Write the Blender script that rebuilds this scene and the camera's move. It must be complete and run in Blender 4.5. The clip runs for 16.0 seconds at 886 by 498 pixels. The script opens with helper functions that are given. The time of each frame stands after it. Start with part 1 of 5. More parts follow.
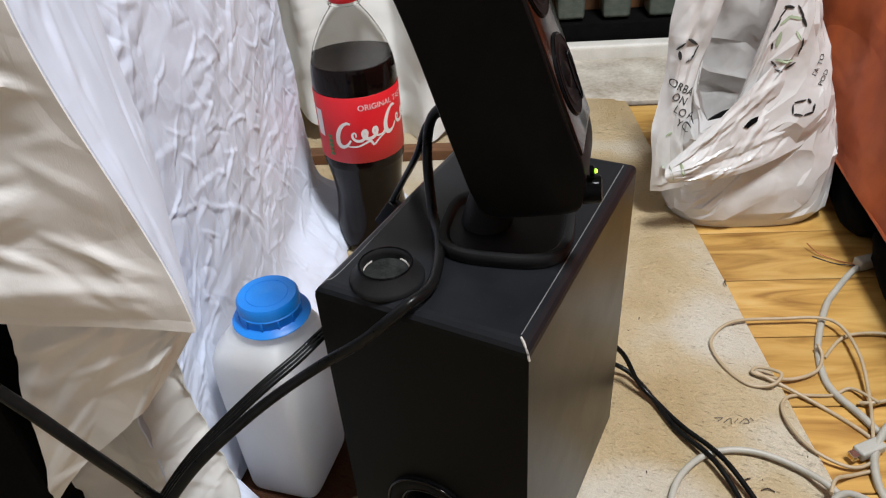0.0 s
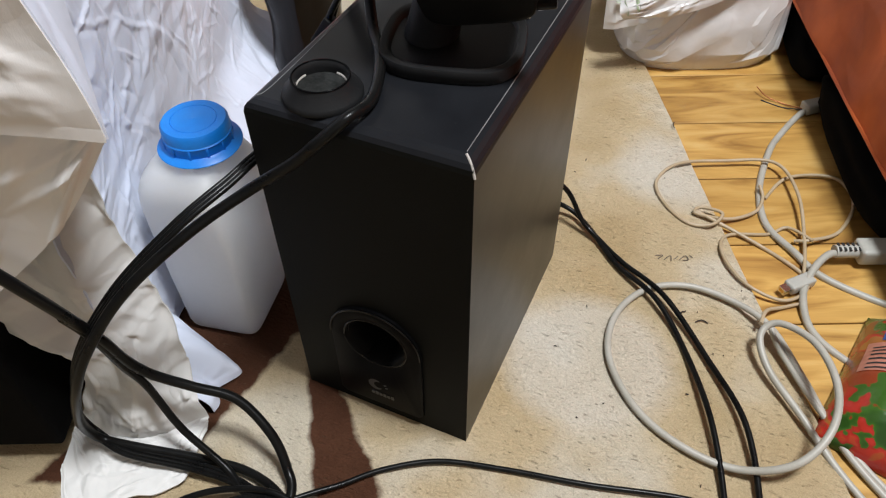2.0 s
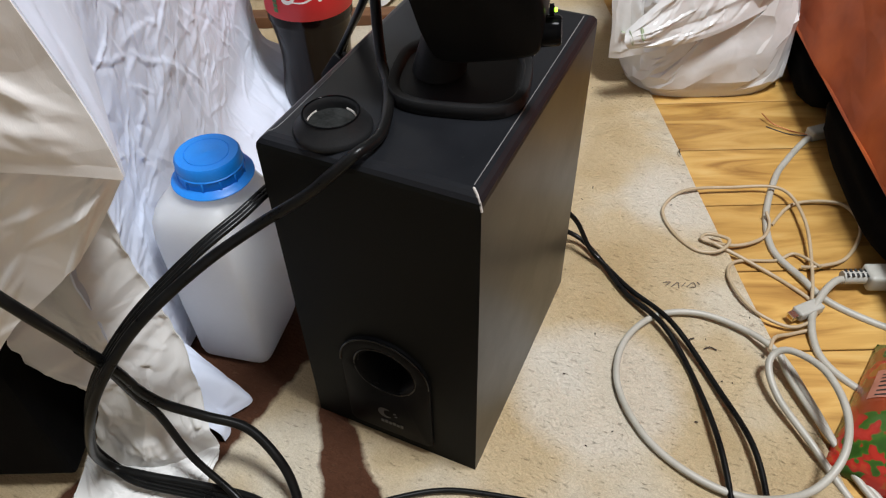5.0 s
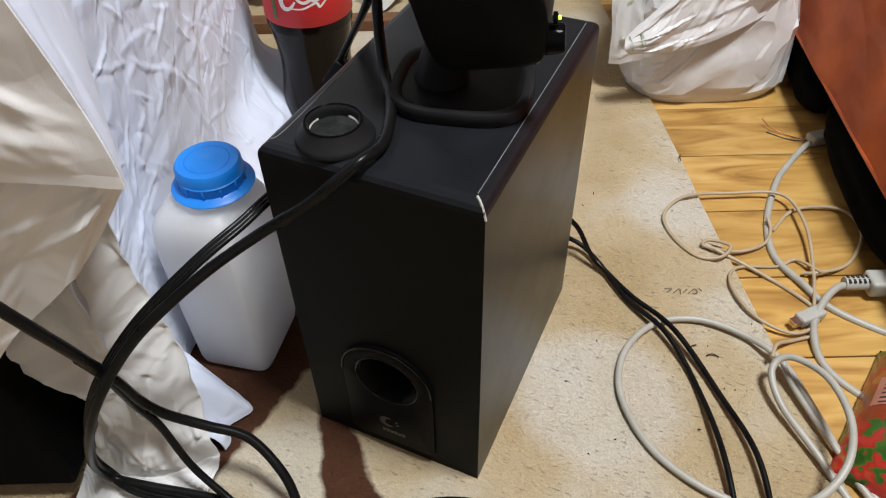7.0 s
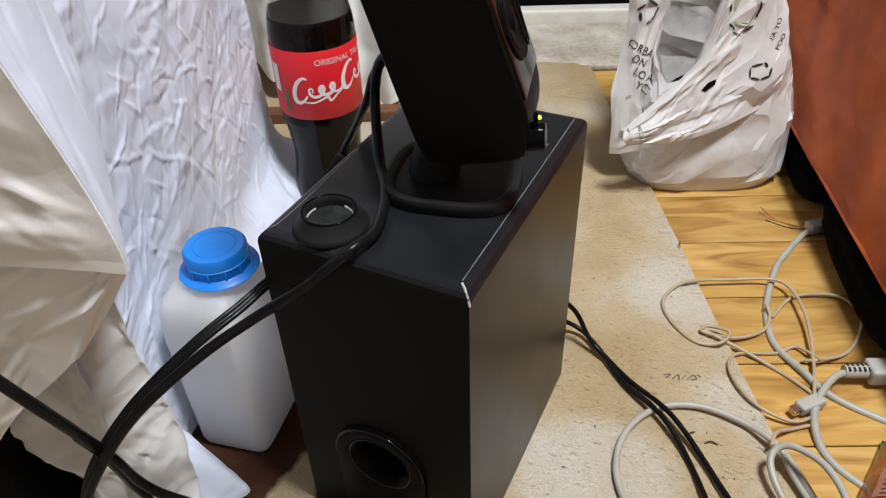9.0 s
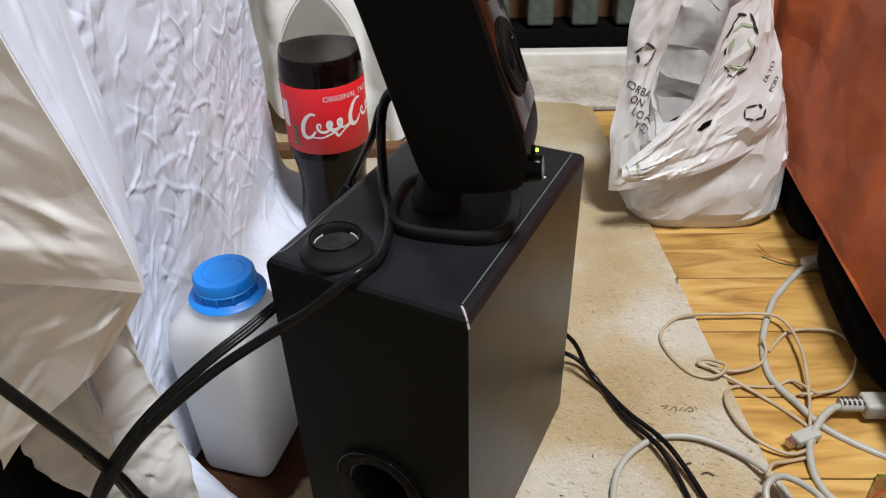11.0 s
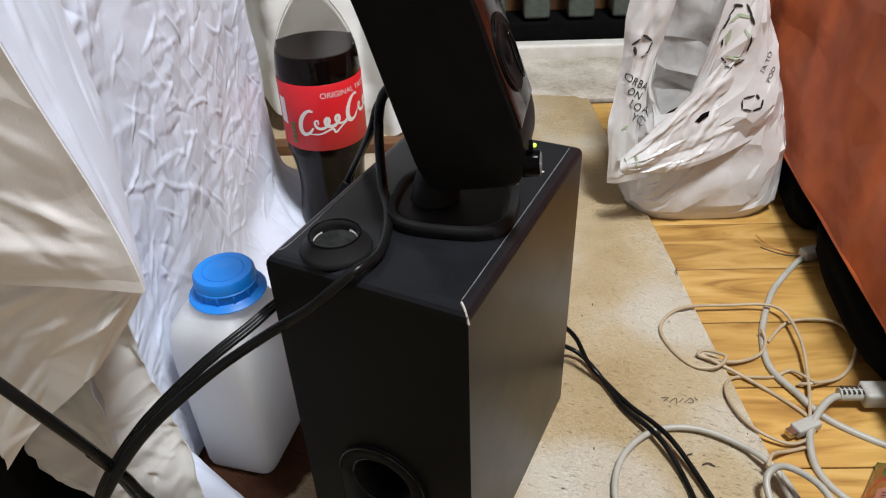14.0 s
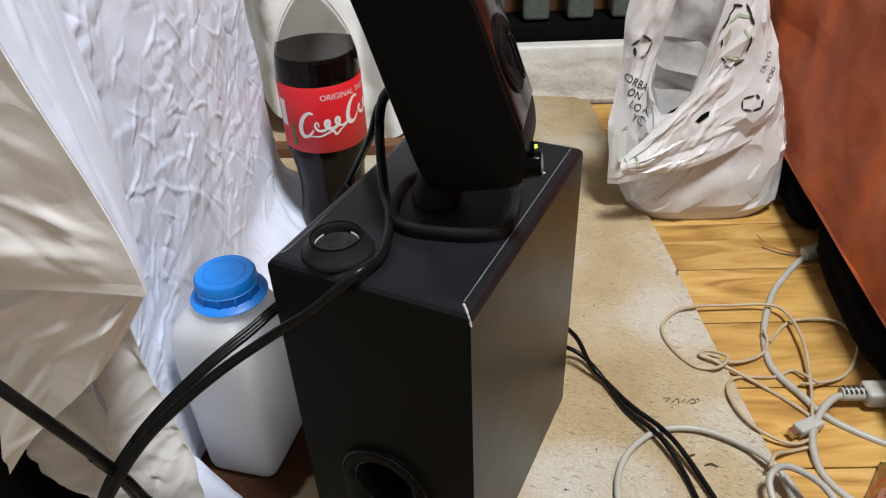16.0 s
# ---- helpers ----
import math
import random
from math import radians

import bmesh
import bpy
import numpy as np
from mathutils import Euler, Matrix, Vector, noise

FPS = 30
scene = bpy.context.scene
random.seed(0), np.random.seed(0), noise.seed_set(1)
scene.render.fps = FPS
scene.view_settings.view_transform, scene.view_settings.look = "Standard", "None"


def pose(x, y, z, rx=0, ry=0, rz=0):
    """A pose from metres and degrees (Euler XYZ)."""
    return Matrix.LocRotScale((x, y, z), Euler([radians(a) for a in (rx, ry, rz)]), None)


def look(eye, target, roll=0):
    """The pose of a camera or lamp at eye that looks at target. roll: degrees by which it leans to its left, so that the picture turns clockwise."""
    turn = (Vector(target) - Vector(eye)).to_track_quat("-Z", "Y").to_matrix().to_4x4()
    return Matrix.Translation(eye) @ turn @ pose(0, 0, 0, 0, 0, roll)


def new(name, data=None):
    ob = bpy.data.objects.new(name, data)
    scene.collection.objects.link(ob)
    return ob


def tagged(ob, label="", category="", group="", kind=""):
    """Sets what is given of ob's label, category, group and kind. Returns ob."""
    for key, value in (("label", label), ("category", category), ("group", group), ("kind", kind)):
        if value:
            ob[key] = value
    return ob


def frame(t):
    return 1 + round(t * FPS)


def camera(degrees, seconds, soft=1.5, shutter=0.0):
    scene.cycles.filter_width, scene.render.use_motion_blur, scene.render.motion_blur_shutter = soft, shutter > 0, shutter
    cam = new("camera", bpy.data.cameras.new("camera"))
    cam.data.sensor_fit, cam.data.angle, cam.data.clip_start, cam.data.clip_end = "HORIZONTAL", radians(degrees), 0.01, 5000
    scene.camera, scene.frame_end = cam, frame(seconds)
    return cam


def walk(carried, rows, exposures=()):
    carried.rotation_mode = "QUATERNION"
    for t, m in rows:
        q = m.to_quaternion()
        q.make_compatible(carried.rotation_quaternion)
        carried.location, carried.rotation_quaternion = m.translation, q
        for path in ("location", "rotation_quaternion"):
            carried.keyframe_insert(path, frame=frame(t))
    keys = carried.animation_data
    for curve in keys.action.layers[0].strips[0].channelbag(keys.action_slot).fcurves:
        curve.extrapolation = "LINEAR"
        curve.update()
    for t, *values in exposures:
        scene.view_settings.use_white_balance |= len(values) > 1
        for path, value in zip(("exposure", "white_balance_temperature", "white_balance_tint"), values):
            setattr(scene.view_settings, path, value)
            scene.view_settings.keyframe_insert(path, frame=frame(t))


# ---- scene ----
cam = camera(63.0, 16.0, 1.2)
PATH = [
    (0, (0.217, -0.235, 0.494), (-0.586, 1.175, -0.675), -4.3),
    (0.5, (0.221, -0.238, 0.494), (-0.59, 1.175, -0.667), -4.7),
    (1, (0.227, -0.236, 0.487), (-0.513, 1.165, -0.734), -3.9),
    (1.5, (0.22, -0.234, 0.466), (-0.373, 1.019, -0.975), -1.3),
    (2, (0.216, -0.232, 0.463), (-0.353, 1.012, -0.997), -0.6),
    (2.5, (0.216, -0.232, 0.464), (-0.36, 1.014, -0.991), -0.6),
    (3, (0.212, -0.231, 0.465), (-0.361, 1.021, -0.986), -0.3),
    (3.5, (0.215, -0.232, 0.468), (-0.377, 1.027, -0.968), -1.0),
    (4, (0.217, -0.233, 0.469), (-0.385, 1.034, -0.957), -1.4),
    (6.5, (0.217, -0.232, 0.471), (-0.397, 1.05, -0.936), -1.7),
    (7, (0.213, -0.231, 0.47), (-0.394, 1.055, -0.936), -1.5),
    (7.5, (0.216, -0.232, 0.471), (-0.401, 1.058, -0.927), -1.8),
    (8, (0.212, -0.23, 0.471), (-0.397, 1.079, -0.912), -0.9),
    (8.5, (0.221, -0.232, 0.475), (-0.449, 1.141, -0.816), -0.7),
    (9, (0.232, -0.234, 0.482), (-0.481, 1.167, -0.754), -2.1),
    (9.5, (0.242, -0.249, 0.487), (-0.511, 1.206, -0.66), -2.0),
    (12, (0.24, -0.249, 0.486), (-0.503, 1.208, -0.665), -1.4),
    (12.5, (0.243, -0.25, 0.487), (-0.504, 1.206, -0.663), -1.8),
    (13, (0.243, -0.249, 0.487), (-0.503, 1.202, -0.669), -2.1),
    (13.5, (0.241, -0.249, 0.487), (-0.5, 1.203, -0.671), -2.1),
    (14, (0.241, -0.249, 0.488), (-0.501, 1.198, -0.676), -2.3),
    (14.5, (0.24, -0.248, 0.488), (-0.502, 1.196, -0.68), -2.5),
    (15, (0.243, -0.248, 0.49), (-0.507, 1.194, -0.675), -2.9),
    (15.5, (0.242, -0.249, 0.488), (-0.503, 1.198, -0.674), -2.6),
    (16, (0.24, -0.249, 0.488), (-0.503, 1.2, -0.673), -2.6),
]
walk(cam, [(t, look(eye, target, roll)) for t, eye, target, roll in PATH])
# ---- world and light ----
world = bpy.data.worlds.new("room_world")
scene.world = world
world.use_nodes = True
world.node_tree.nodes["Background"].inputs[0].default_value = (1.0, 0.95, 0.9, 1)
world.node_tree.nodes["Background"].inputs[1].default_value = 0.02


def area_lamp(name, eye, target, size, power, colour):
    data = bpy.data.lights.new(name, "AREA")
    data.shape, data.size, data.energy, data.color = "DISK", size, power, colour
    ob = new(name, data)
    ob.matrix_world = look(eye, target)
    return ob


area_lamp("ceiling_lamp_light", (0.66, 0.06, 2.15), (0.20, 0.20, 0.0), 0.44, 62, (0.93, 0.965, 1.0))

TH = radians(25.2)


def room(u, v, z=0.0):
    """From the plan's own axes (u to the right, v ahead) to the world."""
    w = 1.0 + 0.0398 * u + 0.1224 * v
    tall = 1.0094 - 0.043 * u - 0.0946 * v + 0.0831 * z
    return Vector(((0.9065 * u - 0.4575 * v - 0.001) / w, (0.4544 * u + 0.9202 * v - 0.0008) / w, z * tall))


ROOM = Matrix.Rotation(TH, 4, "Z")


# ---- materials ----
def nodes_of(name):
    m = bpy.data.materials.new(name)
    m.use_nodes = True
    nt = m.node_tree
    return m, nt, nt.nodes["Principled BSDF"]


def add(nt, kind, **values):
    n = nt.nodes.new(kind)
    for k, v in values.items():
        if k == "operation":
            n.operation = v
        elif k == "blend":
            n.blend_type = v
        else:
            n.inputs[int(k[1:])].default_value = v
    return n


def coords(nt, scale=(1, 1, 1), turn=0.0):
    tc = nt.nodes.new("ShaderNodeTexCoord")
    mp = nt.nodes.new("ShaderNodeMapping")
    mp.inputs[2].default_value = (0, 0, turn)
    mp.inputs[3].default_value = scale
    nt.links.new(tc.outputs["Object"], mp.inputs[0])
    return mp.outputs[0]


def noise_tex(nt, vec, scale, detail=4.0, rough=0.55, distort=0.0):
    n = nt.nodes.new("ShaderNodeTexNoise")
    n.inputs["Scale"].default_value = scale
    n.inputs["Detail"].default_value = detail
    n.inputs["Roughness"].default_value = rough
    n.inputs["Distortion"].default_value = distort
    nt.links.new(vec, n.inputs["Vector"])
    return n.outputs[0]


def ramp(nt, fac, stops):
    r = nt.nodes.new("ShaderNodeValToRGB")
    while len(r.color_ramp.elements) < len(stops):
        r.color_ramp.elements.new(0.5)
    for e, (p, c) in zip(r.color_ramp.elements, stops):
        e.position = p
        e.color = (*c, 1) if len(c) == 3 else c
    nt.links.new(fac, r.inputs[0])
    return r.outputs[0]


def mixed(nt, fac, a, b, blend="MIX"):
    n = nt.nodes.new("ShaderNodeMix")
    n.data_type, n.blend_type = "RGBA", blend
    for sock, v in ((n.inputs[0], fac), (n.inputs[6], a), (n.inputs[7], b)):
        if isinstance(v, bpy.types.NodeSocket):
            nt.links.new(v, sock)
        elif isinstance(v, tuple):
            sock.default_value = (*v, 1)
        else:
            sock.default_value = v
    return n.outputs[2]


def bumped(nt, bsdf, height, strength, distance=0.001, before=None):
    b = nt.nodes.new("ShaderNodeBump")
    b.inputs["Strength"].default_value = strength
    b.inputs["Distance"].default_value = distance
    nt.links.new(height, b.inputs["Height"])
    if before is not None:
        nt.links.new(before, b.inputs["Normal"])
    nt.links.new(b.outputs[0], bsdf.inputs["Normal"])
    return b.outputs[0]


def math_node(nt, op, a, b=0.0):
    n = nt.nodes.new("ShaderNodeMath")
    n.operation = op
    for sock, v in ((n.inputs[0], a), (n.inputs[1], b)):
        if isinstance(v, bpy.types.NodeSocket):
            nt.links.new(v, sock)
        else:
            sock.default_value = v
    return n.outputs[0]


def plain(name, dark, light, rough=0.5, scale=60.0, bump=0.1, fine=600.0, metal=0.0, dist=0.0005, rough_var=0.12, sheen=0.0, coat=0.0):
    """A surface that varies between two colours at two scales, with fine relief."""
    m, nt, b = nodes_of(name)
    v = coords(nt)
    big, small = noise_tex(nt, v, scale, 5), noise_tex(nt, v, fine, 3)
    both = math_node(nt, "ADD", math_node(nt, "MULTIPLY", big, 0.7), math_node(nt, "MULTIPLY", small, 0.3))
    nt.links.new(ramp(nt, both, [(0.35, dark), (0.65, light)]), b.inputs["Base Color"])
    r = math_node(nt, "ADD", math_node(nt, "MULTIPLY", big, rough_var * 2), rough - rough_var)
    nt.links.new(r, b.inputs["Roughness"])
    b.inputs["Metallic"].default_value = metal
    b.inputs["Coat Weight"].default_value = coat
    b.inputs["Sheen Weight"].default_value = sheen
    if bump:
        bumped(nt, b, small, bump, dist)
    return m


def creases(nt, v, seed, count, scale, reach=1.0):
    """Sharp, slightly curved creases in several directions, ridges and valleys: a height."""
    rnd = random.Random(seed)
    total = None
    for k in range(count):
        mp = nt.nodes.new("ShaderNodeMapping")
        mp.inputs[1].default_value = (rnd.uniform(-3, 3), rnd.uniform(-3, 3), rnd.uniform(-3, 3))
        mp.inputs[2].default_value = (rnd.uniform(0, 3.1), rnd.uniform(0, 3.1), rnd.uniform(0, 3.1))
        mp.inputs[3].default_value = (1.0, 0.42, 0.8)
        nt.links.new(v, mp.inputs[0])
        s = scale * rnd.uniform(0.6, 1.7)
        n = noise_tex(nt, mp.outputs[0], s, 0.6, 0.5, 0.25)
        fold = math_node(nt, "ABSOLUTE", math_node(nt, "SUBTRACT", n, 0.5))
        one = math_node(nt, "MULTIPLY", fold, (2.0 if k % 3 else -2.0) * reach * scale / s)
        total = one if total is None else math_node(nt, "ADD", total, one)
    return total


def cloth_material(name, dark, light, crease=0.5, scale=9.0, depth=0.004):
    m, nt, b = nodes_of(name)
    v = coords(nt)
    big, mid = noise_tex(nt, v, 14, 4), noise_tex(nt, v, 60, 4, 0.6)
    weave = noise_tex(nt, coords(nt, (1, 1, 0.35)), 1600, 2)
    nt.links.new(ramp(nt, big, [(0.3, dark), (0.7, light)]), b.inputs["Base Color"])
    b.inputs["Roughness"].default_value = 0.85
    b.inputs["Sheen Weight"].default_value = 0.1
    n1 = bumped(nt, b, creases(nt, v, len(name), 7, scale), crease, depth)
    n2 = bumped(nt, b, math_node(nt, "ADD", creases(nt, v, len(name) + 9, 4, scale * 2.8), math_node(nt, "MULTIPLY", mid, 0.3)), crease * 0.6, depth * 0.3, n1)
    bumped(nt, b, weave, 0.12, 0.0004, n2)
    return m


def carpet_material():
    m, nt, b = nodes_of("carpet_pile")
    v = coords(nt)
    sep = nt.nodes.new("ShaderNodeSeparateXYZ")
    wob = nt.nodes.new("ShaderNodeTexNoise")
    wob.inputs["Scale"].default_value = 60
    wob.inputs["Detail"].default_value = 4
    nt.links.new(v, wob.inputs["Vector"])
    off = nt.nodes.new("ShaderNodeVectorMath")
    off.operation = "MULTIPLY_ADD"
    off.inputs[1].default_value = (0.012, 0.012, 0)
    nt.links.new(wob.outputs[1], off.inputs[0])
    nt.links.new(v, off.inputs[2])
    nt.links.new(off.outputs[0], sep.inputs[0])
    px, py = math_node(nt, "ADD", sep.outputs[0], -0.006), math_node(nt, "ADD", sep.outputs[1], -0.006)

    def disc(cx, cy, r, soft=0.003):
        dx, dy = math_node(nt, "ADD", px, -cx), math_node(nt, "ADD", py, -cy)
        d = math_node(nt, "SQRT", math_node(nt, "ADD", math_node(nt, "MULTIPLY", dx, dx), math_node(nt, "MULTIPLY", dy, dy)))
        s = math_node(nt, "DIVIDE", math_node(nt, "SUBTRACT", r, d), soft)
        s = math_node(nt, "ADD", s, 0.5)
        nt.nodes[-1].use_clamp = True
        return s

    def half(ax, ay, c, soft=0.004):
        d = math_node(nt, "ADD", math_node(nt, "MULTIPLY", px, ax), math_node(nt, "MULTIPLY", py, ay))
        s = math_node(nt, "ADD", math_node(nt, "DIVIDE", math_node(nt, "SUBTRACT", d, c), soft), 0.5)
        nt.nodes[-1].use_clamp = True
        return s

    # brown bands of the woven pattern
    one = math_node(nt, "MULTIPLY", math_node(nt, "MULTIPLY", half(0.837, 0.547, -0.002), half(-0.681, -0.732, -0.0182)), half(0, -1, -0.05))
    two = math_node(nt, "MULTIPLY", math_node(nt, "MULTIPLY", half(-1, 0.1, 0.0355), half(0.3, 0.95, -0.085)), half(0.4, -0.9, -0.20))
    three = math_node(nt, "MULTIPLY", math_node(nt, "MULTIPLY", half(0.975, -0.22, -0.0977), half(-0.43, 0.90, -0.0774)), half(-1, 0, 0.085))
    brown = math_node(nt, "MAXIMUM", math_node(nt, "MAXIMUM", one, two), three)
    faded = math_node(nt, "MAXIMUM", disc(0.185, 0.10, 0.062, 0.02), disc(0.20, 0.35, 0.05, 0.03))
    cloud, mid, fuzz = noise_tex(nt, v, 7, 3, 0.5), noise_tex(nt, v, 60, 5, 0.6), noise_tex(nt, v, 900, 3, 0.7)
    beige = ramp(nt, cloud, [(0.34, (0.62, 0.46, 0.25)), (0.5, (0.75, 0.60, 0.38)), (0.62, (0.84, 0.76, 0.61))])
    beige = mixed(nt, math_node(nt, "MULTIPLY", mid, 0.30), beige, (0.46, 0.35, 0.22))
    beige = mixed(nt, math_node(nt, "MULTIPLY", faded, 0.6), beige, (0.85, 0.80, 0.71))
    colour = mixed(nt, brown, beige, mixed(nt, mid, (0.075, 0.030, 0.016), (0.135, 0.060, 0.034)))
    dirt = noise_tex(nt, coords(nt, (1.0, 3.2, 1), -0.45), 120, 3, 0.55)
    fleck = ramp(nt, dirt, [(0.635, (0, 0, 0)), (0.70, (1, 1, 1))])
    colour = mixed(nt, math_node(nt, "MULTIPLY", fleck, 0.32), colour, (0.20, 0.13, 0.075))
    colour = mixed(nt, math_node(nt, "MULTIPLY", ramp(nt, fuzz, [(0.35, (0, 0, 0)), (0.65, (1, 1, 1))]), 0.30), colour, (0.42, 0.35, 0.27), "MULTIPLY")
    nt.links.new(colour, b.inputs["Base Color"])
    b.inputs["Roughness"].default_value = 0.95
    b.inputs["Specular IOR Level"].default_value = 0.1
    h = math_node(nt, "SUBTRACT", math_node(nt, "ADD", fuzz, math_node(nt, "MULTIPLY", mid, 1.5)), math_node(nt, "MULTIPLY", fleck, 0.6))
    tufts = noise_tex(nt, coords(nt, (1.0, 2.2, 1), -0.45), 170, 4, 0.6)
    h = math_node(nt, "ADD", h, math_node(nt, "MULTIPLY", tufts, 2.2))
    bumped(nt, b, h, 1.0, 0.0022)
    return m


def laminate_material():
    m, nt, b = nodes_of("oak_laminate")
    info = nt.nodes.new("ShaderNodeObjectInfo")
    tc = nt.nodes.new("ShaderNodeTexCoord")
    shift = nt.nodes.new("ShaderNodeVectorMath")
    shift.operation = "MULTIPLY_ADD"
    shift.inputs[1].default_value = (3.1, 1.7, 5.3)
    rnd = nt.nodes.new("ShaderNodeCombineXYZ")
    for i in range(3):
        nt.links.new(info.outputs["Random"], rnd.inputs[i])
    nt.links.new(rnd.outputs[0], shift.inputs[0])
    nt.links.new(tc.outputs["Object"], shift.inputs[2])
    mp = nt.nodes.new("ShaderNodeMapping")
    mp.inputs[3].default_value = (2.2, 13, 1)
    nt.links.new(shift.outputs[0], mp.inputs[0])
    wave = noise_tex(nt, mp.outputs[0], 2.6, 4, 0.5, 1.6)
    fine = nt.nodes.new("ShaderNodeMapping")
    fine.inputs[3].default_value = (14, 260, 1)
    nt.links.new(shift.outputs[0], fine.inputs[0])
    grain = noise_tex(nt, fine.outputs[0], 3, 4)
    col = ramp(nt, wave, [(0.30, (0.24, 0.112, 0.024)), (0.46, (0.48, 0.27, 0.068)), (0.55, (0.58, 0.345, 0.096)), (0.72, (0.66, 0.43, 0.150))])
    col = mixed(nt, math_node(nt, "MULTIPLY", grain, 0.35), col, (0.30, 0.15, 0.04))
    hsv = nt.nodes.new("ShaderNodeHueSaturation")
    val = math_node(nt, "ADD", math_node(nt, "MULTIPLY", info.outputs["Random"], 0.22), 0.9)
    nt.links.new(val, hsv.inputs["Value"])
    nt.links.new(col, hsv.inputs["Color"])
    nt.links.new(hsv.outputs[0], b.inputs["Base Color"])
    b.inputs["Roughness"].default_value = 0.42
    bumped(nt, b, grain, 0.08, 0.0004)
    return m


def vinyl_material():
    """Black wood-grain vinyl of a speaker box: thin vertical grain, soft sheen, scuffs."""
    m, nt, b = nodes_of("black_vinyl")
    v = coords(nt)
    g = noise_tex(nt, coords(nt, (1, 0.06, 1)), 700, 3)
    smear = noise_tex(nt, v, 22, 5, 0.6)
    skin = ramp(nt, smear, [(0.35, (0.0072, 0.0078, 0.0094)), (0.75, (0.0115, 0.0123, 0.0146))])
    dust = ramp(nt, noise_tex(nt, v, 420, 2, 0.5), [(0.70, (0, 0, 0)), (0.80, (1, 1, 1))])
    dusty = mixed(nt, math_node(nt, "MULTIPLY", dust, 0.16), skin, (0.16, 0.15, 0.14))
    nt.links.new(dusty, b.inputs["Base Color"])
    nt.links.new(math_node(nt, "ADD", math_node(nt, "MULTIPLY", smear, 0.16), 0.24), b.inputs["Roughness"])
    b.inputs["Specular IOR Level"].default_value = 0.22
    bumped(nt, b, g, 0.10, 0.0004)
    return m


def label_material():
    m, nt, b = nodes_of("red_label")
    b.inputs["Base Color"].default_value = (0.66, 0.012, 0.02, 1)
    b.inputs["Roughness"].default_value = 0.45
    bumped(nt, b, noise_tex(nt, coords(nt), 90, 3), 0.08, 0.001)
    return m


def glass_material(name, colour, rough, ior, trans=1.0):
    m, nt, b = nodes_of(name)
    b.inputs["Base Color"].default_value = (*colour, 1)
    b.inputs["Roughness"].default_value = rough
    b.inputs["IOR"].default_value = ior
    b.inputs["Transmission Weight"].default_value = trans
    bumped(nt, b, noise_tex(nt, coords(nt), 40, 2), 0.05, 0.001)
    return m


def bag_material():
    m, nt, b = nodes_of("white_polythene")
    v = coords(nt)
    n1 = noise_tex(nt, v, 30, 5, 0.6, 1.0)
    nt.links.new(ramp(nt, n1, [(0.3, (0.72, 0.70, 0.68)), (0.7, (0.82, 0.81, 0.80))]), b.inputs["Base Color"])
    b.inputs["Roughness"].default_value = 0.2
    b.inputs["Subsurface Weight"].default_value = 0.0
    n1 = bumped(nt, b, creases(nt, v, 21, 6, 13.0), 0.4, 0.005)
    bumped(nt, b, creases(nt, v, 33, 4, 40.0), 0.3, 0.0012, n1)
    film = nt.nodes.new("ShaderNodeBsdfTranslucent")
    film.inputs[0].default_value = (0.80, 0.76, 0.73, 1)
    both = nt.nodes.new("ShaderNodeMixShader")
    both.inputs[0].default_value = 0.14
    nt.links.new(b.outputs[0], both.inputs[1])
    nt.links.new(film.outputs[0], both.inputs[2])
    nt.links.new(both.outputs[0], nt.nodes["Material Output"].inputs[0])
    return m


def packet_material():
    """Printed food packet: blotches of red, green and dark green."""
    m, nt, b = nodes_of("printed_packet")
    v = coords(nt)
    vor = nt.nodes.new("ShaderNodeTexVoronoi")
    vor.feature = "SMOOTH_F1"
    vor.inputs["Scale"].default_value = 46
    vor.inputs["Smoothness"].default_value = 0.35
    wn = nt.nodes.new("ShaderNodeTexNoise")
    wn.inputs["Scale"].default_value = 55
    nt.links.new(v, wn.inputs["Vector"])
    nt.links.new(mixed(nt, 0.035, v, wn.outputs[1]), vor.inputs["Vector"])
    sep = nt.nodes.new("ShaderNodeSeparateColor")
    nt.links.new(vor.outputs["Color"], sep.inputs[0])
    col = ramp(nt, sep.outputs[0], [(0.0, (0.012, 0.055, 0.008)), (0.40, (0.04, 0.13, 0.014)), (0.52, (0.36, 0.018, 0.012)), (0.78, (0.52, 0.030, 0.020)), (1.0, (0.16, 0.30, 0.04))])
    col = mixed(nt, math_node(nt, "MULTIPLY", noise_tex(nt, v, 90, 3), 0.25), col, (0.06, 0.04, 0.012))
    nt.links.new(col, b.inputs["Base Color"])
    b.inputs["Roughness"].default_value = 0.25
    bumped(nt, b, noise_tex(nt, v, 60, 3), 0.25, 0.003)
    return m


def wood_strip_material(name, dark, light):
    m, nt, b = nodes_of(name)
    v = coords(nt, (3, 26, 3))
    n1, n2 = noise_tex(nt, v, 3.5, 5, 0.6, 0.8), noise_tex(nt, coords(nt), 60, 4)
    col = ramp(nt, n1, [(0.35, dark), (0.62, light)])
    col = mixed(nt, math_node(nt, "MULTIPLY", n2, 0.25), col, dark)
    nt.links.new(col, b.inputs["Base Color"])
    b.inputs["Roughness"].default_value = 0.7
    bumped(nt, b, n1, 0.3, 0.002)
    return m


